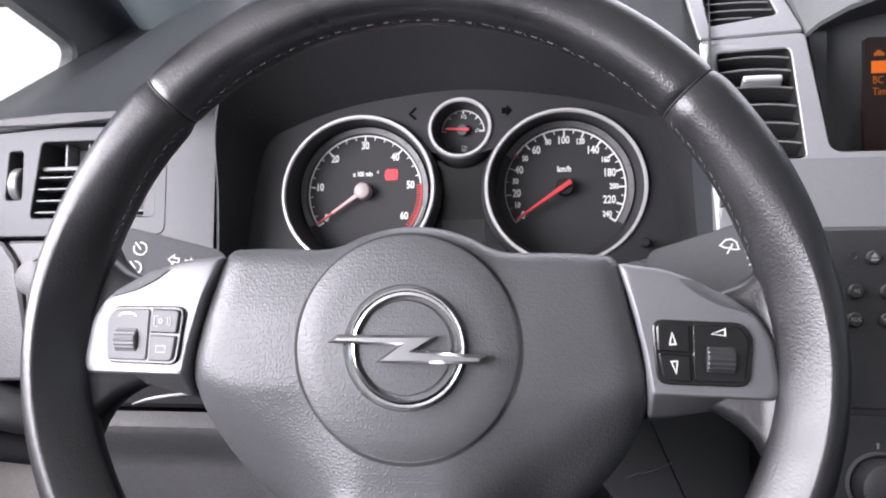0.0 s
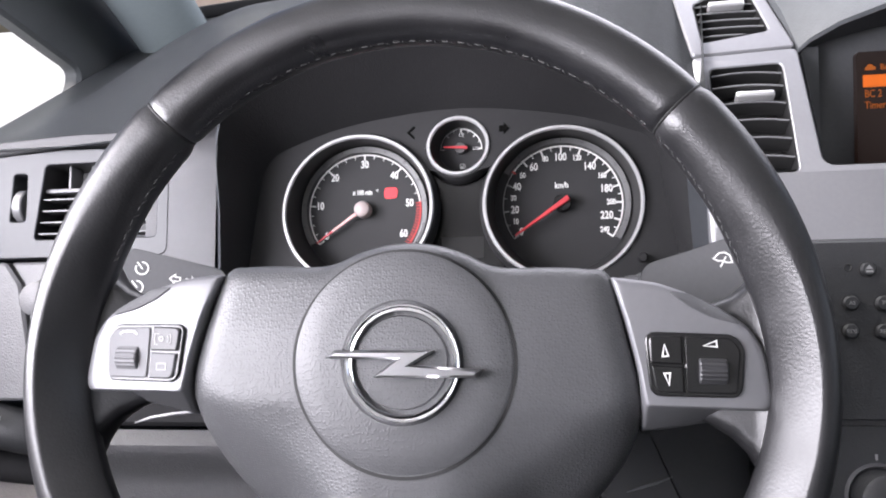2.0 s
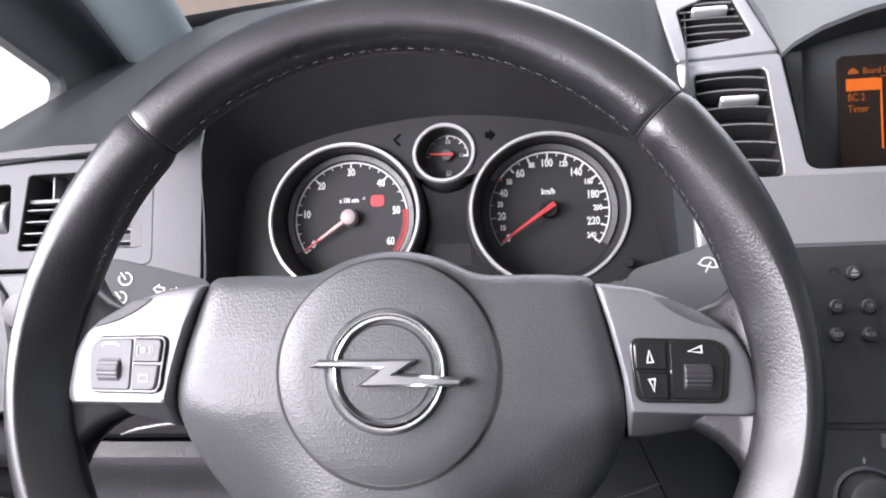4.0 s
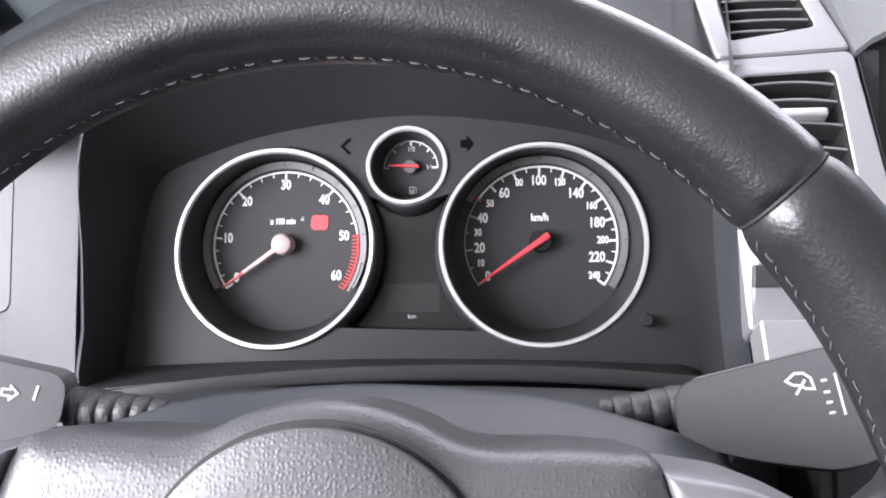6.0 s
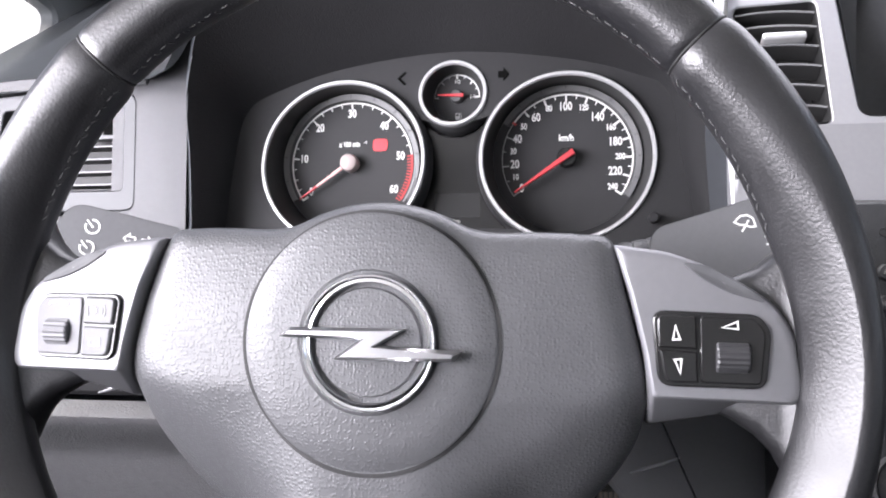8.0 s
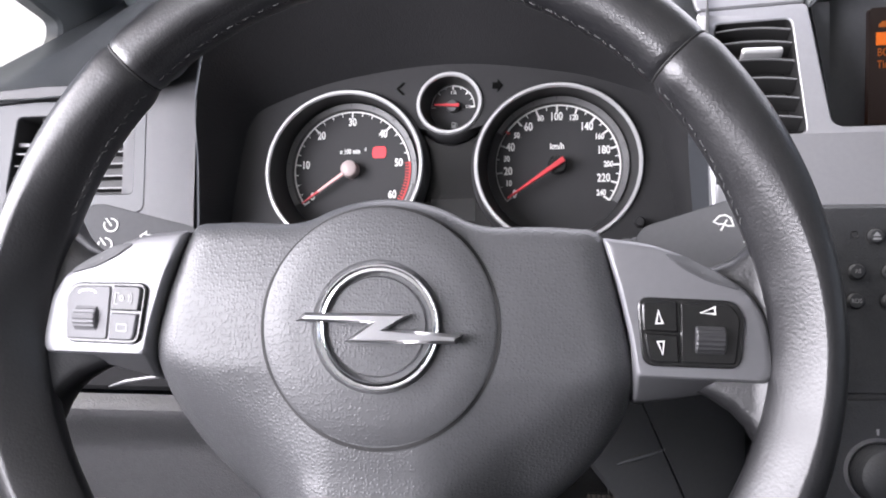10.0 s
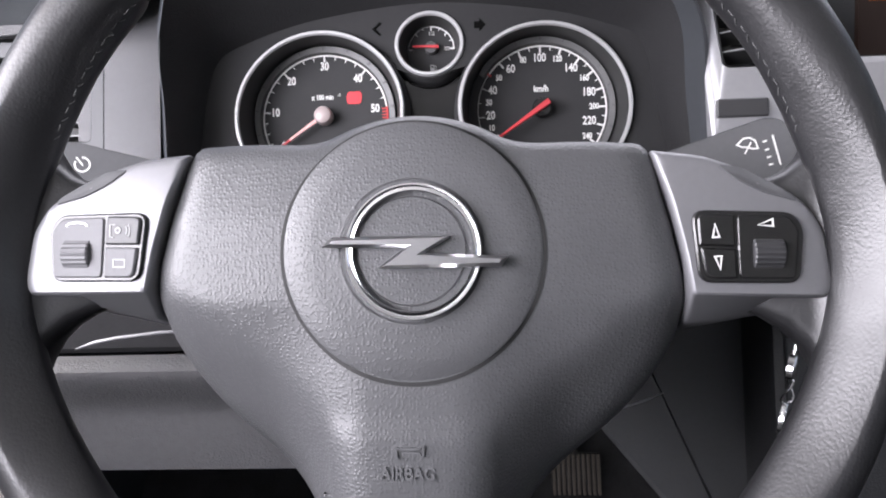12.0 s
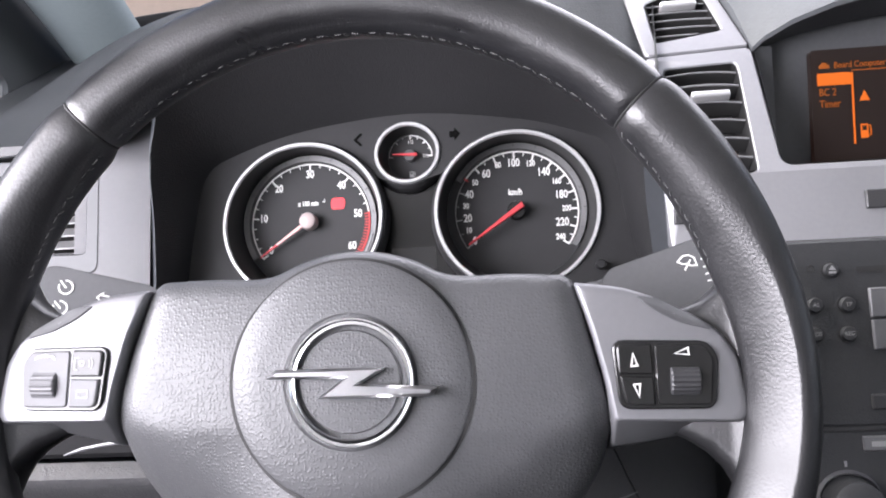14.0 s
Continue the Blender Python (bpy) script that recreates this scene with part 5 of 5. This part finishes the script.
# emblem: a bright ring crossed by a zigzag bar, drawn as plain shapes
EMBLEM = WHEEL @ Matrix.Translation((0.0008, -0.0002, 0.0022))
part("emblem_ring", lathe([(0.0215, -0.0015), (0.0217, 0.0012), (0.0221, 0.0020), (0.0227, 0.0018), (0.0233, 0.0014), (0.0240, 0.0021), (0.0245, 0.0021), (0.0248, 0.0012), (0.0250, -0.0015)], 96), CHROME, wheel, EMBLEM, "bright chrome ring", smooth=25)
zig = [(-0.0330, 0.0018), (-0.0290, 0.0053), (0.0137, 0.0051), (0.0040, -0.0008), (0.0342, -0.0024), (0.0315, -0.0060), (-0.0125, -0.0060), (-0.0025, 0.0013)]
part("emblem_bar", plate(turned(zig, -1.0), 0.0, 0.0044, (), 0.0013), BARCHROME, wheel, EMBLEM, "bright chrome zigzag bar", smooth=20)
# Letters and horn: a separate, duller grey puts their relief shading into colour.
part("print", lettering("AIRBAG", 0.0062, -0.001, -0.0800, pad_height(0, -0.0800) + 0.0002, stretch=0.92, depth=0.0006, bold=0.00008), STALK, wheel, WHEEL, "AIRBAG in raised letters", smooth=0)
bm = line_mark([(-0.005, -0.0745), (-0.005, -0.0710), (0.003, -0.0710), (0.0045, -0.0698), (0.0045, -0.0736), (0.003, -0.0724), (-0.003, -0.0724)], 0.0008, pad_height(0, -0.072) - 0.0006, pad_height(0, -0.072) + 0.0009)
part("horn_symbol", bm, STALK, wheel, WHEEL, "raised horn symbol", smooth=0)


# silver switch panels at both sides of the pad
def pod_height(x, y):
    x = abs(x)
    return -0.0036 - 0.7 * (x - 0.10) ** 2 - 0.055 * max(0, x - 0.095) - 4.5 * max(0, y - 0.016) ** 2 - 0.10 * max(0, y - 0.016)


def switch_panel(sign):
    edge = [(0.0873, 0.0378), (0.0930, 0.0200), (0.0981, 0.0), (0.1009, -0.0160), (0.1502, -0.0165), (0.1522, -0.0120), (0.1490, 0.0080), (0.1425, 0.0180), (0.1315, 0.0250), (0.1192, 0.0310), (0.1060, 0.0356)]
    edge = rounded([(sign * x, y) for x, y in edge], [0.001, 0.004, 0.004, 0.0015, 0.003, 0.002, 0.004, 0.004, 0.004, 0.004, 0.004], 3)
    rings = []
    cx, cy = sign * 0.1215, 0.004
    for s in [0.03] + steps(0.15, 0.94, 10) + [0.97, 0.99, 1.0]:
        drop = 0.0 if s < 0.94 else -0.0022 * ((s - 0.94) / 0.06) ** 2
        rings.append([(cx + (x - cx) * s, cy + (y - cy) * s, pod_height(cx + (x - cx) * s, cy + (y - cy) * s) + drop) for x, y in edge])
    low = [(x, y - (0.0095 * min(1, max(0, (0.150 - abs(x)) / 0.035)) if y < -0.005 else 0), z - 0.011) for x, y, z in rings[-1]]
    rings.append(low)
    rings.append([(x, y - (0.004 if y < -0.005 else 0), z - 0.022) for x, y, z in low])
    p = part("switch_panel", loft(rings), POD, wheel, WHEEL, "satin silver switch panel", smooth=35)
    rest = rounded([(sign * x, y) for x, y in ((0.110, 0.0320), (0.1175, 0.0260), (0.127, 0.0212), (0.1390, 0.0182), (0.1375, 0.0207), (0.129, 0.0257), (0.119, 0.0310))], 0.003, 3)
    mid = (sign * 0.125, 0.0247)
    bm = loft([[(mid[0] + (x - mid[0]) * s, mid[1] + (y - mid[1]) * s, pod_height(mid[0] + (x - mid[0]) * s, mid[1] + (y - mid[1]) * s) + h) for x, y in rest] for s, h in ((0.05, 0.0002), (0.5, 0.0003), (0.9, 0.0007), (1.0, 0.0004), (1.02, -0.002))])
    part("thumb_rest", bm, STALK, p, WHEEL, "dark grey thumb rest")
    return p


def on_pod(sign):
    """The frame of a switch panel's face, with X always to the right."""
    return WHEEL @ pose(sign * 0.12, 0, pod_height(0.12, 0), 0, sign * 5.6, 0) @ pose(-sign * 0.12, 0, 0)


left_pod, right_pod = switch_panel(-1), switch_panel(1)


def well(sign, parent, mat):
    pts = rounded([(sign * 0.1035, -0.0105), (sign * 0.1385, -0.0105), (sign * 0.1400, 0.0085), (sign * 0.1360, 0.0135), (sign * 0.1010, 0.0140)], [0.004, 0.004, 0.004, 0.004, 0.004], 4)
    part("switch_frame", plate(offset(pts, -0.0008), -0.006, 0.0012, (), 0.0006), mat, parent, on_pod(sign), "switch surround")


well(-1, left_pod, GLOSS)
well(1, right_pod, GLOSS)


def roller(x, parent, mat, cupmat):
    f = on_pod(1 if x > 0 else -1)
    part("cup", plate(rounded([(x - 0.0068, -0.0074), (x + 0.0068, -0.0074), (x + 0.0068, 0.0058), (x - 0.0068, 0.0058)], 0.002), 0.0008, 0.0016, (), 0.0004), cupmat, parent, f)
    bm = bmesh.new()
    n = 44
    sec = []
    for k in range(n):
        a = 2 * math.pi * k / n
        r = 0.0064 + (0.00025 if k % 2 else -0.0001)
        sec.append((r * math.cos(a), r * math.sin(a)))
    sweep([(x - 0.0056, -0.0008, -0.0020), (x - 0.005, -0.0008, -0.0020), (x + 0.005, -0.0008, -0.0020), (x + 0.0056, -0.0008, -0.0020)], sec, bm=bm, scales=[0.92, 1, 1, 0.92])
    part("roller", bm, mat, parent, f, "ribbed thumb roller", smooth=25)


# the panel with a roller and two keys
f = on_pod(-1)
part("key_block", plate(rounded([(-0.1380, -0.0098), (-0.1178, -0.0098), (-0.1172, 0.0132), (-0.1352, 0.0128), (-0.1392, 0.0080)], 0.002), 0.0, 0.0020, (), 0.0006), PODKEY, left_pod, f)
roller(-0.1285, left_pod, PODKEY, BUTTON)
k1 = part("key", plate(rounded([(-0.1165, 0.0026), (-0.1030, 0.0026), (-0.1018, 0.0132), (-0.1158, 0.0134)], [0.0008, 0.0008, 0.003, 0.0008]), 0.0, 0.0026, (), 0.0007), BUTTON, left_pod, f, "dark grey key")
k2 = part("key", plate(rounded([(-0.1168, -0.0098), (-0.1046, -0.0098), (-0.1032, 0.0016), (-0.1164, 0.0018)], [0.0008, 0.003, 0.0008, 0.0008]), 0.0, 0.0026, (), 0.0007), PODKEY, left_pod, f, "satin grey key")
bm = lathe([(0.0006, 0.0026), (0.0006, 0.0029), (0.0013, 0.0029), (0.0013, 0.0026)], 16, centre=(-0.1110, 0.0080))
for r in (0.0026, 0.0038):
    ring_arc((-0.1100, 0.0080), r - 0.0002, r + 0.0003, 55, 125, 0.0026, bm, 8)
line_mark([(-0.1128, 0.0055), (-0.1142, 0.0055), (-0.1142, 0.0102), (-0.1122, 0.0102)], 0.0005, 0.0026, 0.0029, bm)
part("symbol", bm, DIMPRINT, k1, f, smooth=0)
bm = line_mark([(-0.1126, -0.0058), (-0.1080, -0.0058), (-0.1080, -0.0030), (-0.1126, -0.0030)], 0.0005, 0.0026, 0.0028, None, True)
part("symbol", bm, DIMPRINT, k2, f, smooth=0)
part("symbol", line_mark([(-0.1330, 0.0098), (-0.1318, 0.0108), (-0.1285, 0.0112), (-0.1252, 0.0108), (-0.1240, 0.0098)], 0.0007, 0.0020, 0.0023), PRINT, left_pod, f, smooth=0)

# the panel with arrow keys and a volume roller
f = on_pod(1)
k1 = part("key", plate(rounded([(0.1025, 0.0020), (0.1155, 0.0016), (0.1150, 0.0132), (0.1018, 0.0134)], [0.0006, 0.0006, 0.0006, 0.003]), 0.0, 0.0024, (), 0.0006), GLOSS, right_pod, f, "black arrow key")
k2 = part("key", plate(rounded([(0.1048, -0.0098), (0.1160, -0.0098), (0.1155, 0.0008), (0.1030, 0.0012)], [0.003, 0.0006, 0.0006, 0.0006]), 0.0, 0.0024, (), 0.0006), GLOSS, right_pod, f, "black arrow key")
part("symbol", line_mark([(0.1072, 0.0048), (0.1096, 0.0050), (0.1080, 0.0096)], 0.0006, 0.0024, 0.0027, None, True), PRINT, k1, f, "white up arrow", smooth=0)
part("symbol", line_mark([(0.1078, -0.0020), (0.1102, -0.0018), (0.1098, -0.0066)], 0.0006, 0.0024, 0.0027, None, True), PRINT, k2, f, "white down arrow", smooth=0)
part("key_block", plate(rounded([(0.1168, -0.0098), (0.1372, -0.0098), (0.1388, 0.0080), (0.1350, 0.0128), (0.1162, 0.0132)], 0.002), 0.0, 0.0018, (), 0.0006), GLOSS, right_pod, f)
roller(0.1275, right_pod, BUTTON, GLOSS)
part("symbol", line_mark([(0.1238, 0.0094), (0.1292, 0.0090), (0.1290, 0.0116)], 0.0006, 0.0018, 0.0021, None, True), PRINT, right_pod, f, "white volume wedge", smooth=0)

# spokes under the panels and the lower spoke
for sign in (1, -1):
    rows = []
    for x, top, low, fore in ((0.100, 0.022, -0.016, -0.022), (0.118, 0.025, -0.019, -0.0195), (0.130, 0.0275, -0.0240, -0.0170), (0.138, 0.0310, -0.0290, -0.0135), (0.144, 0.0365, -0.0350, -0.0125), (0.148, 0.0430, -0.0420, -0.0110), (0.1515, 0.0510, -0.0505, -0.0085), (0.155, 0.0600, -0.0600, -0.0050), (0.159, 0.0680, -0.0690, -0.0015)):
        rows.append([(sign * x, y, z) for y, z in rounded([(low, -0.030), (top, -0.030), (top, fore), (low, fore)], [0.006, 0.006, 0.013, 0.013], 6)])
    part("spoke", loft(rows), GRIP, wheel, WHEEL, "black leather spoke flaring into the rim", smooth=60)
bm = loft([[(x, y, z) for x, z in ((-w, -0.010), (w, -0.010), (w, -0.035), (-w, -0.035))] for y, w in ((-0.09, 0.034), (-0.125, 0.034), (-0.165, 0.040))])
part("lower_spoke", bm, PAD, wheel, WHEEL, "grey lower spoke")
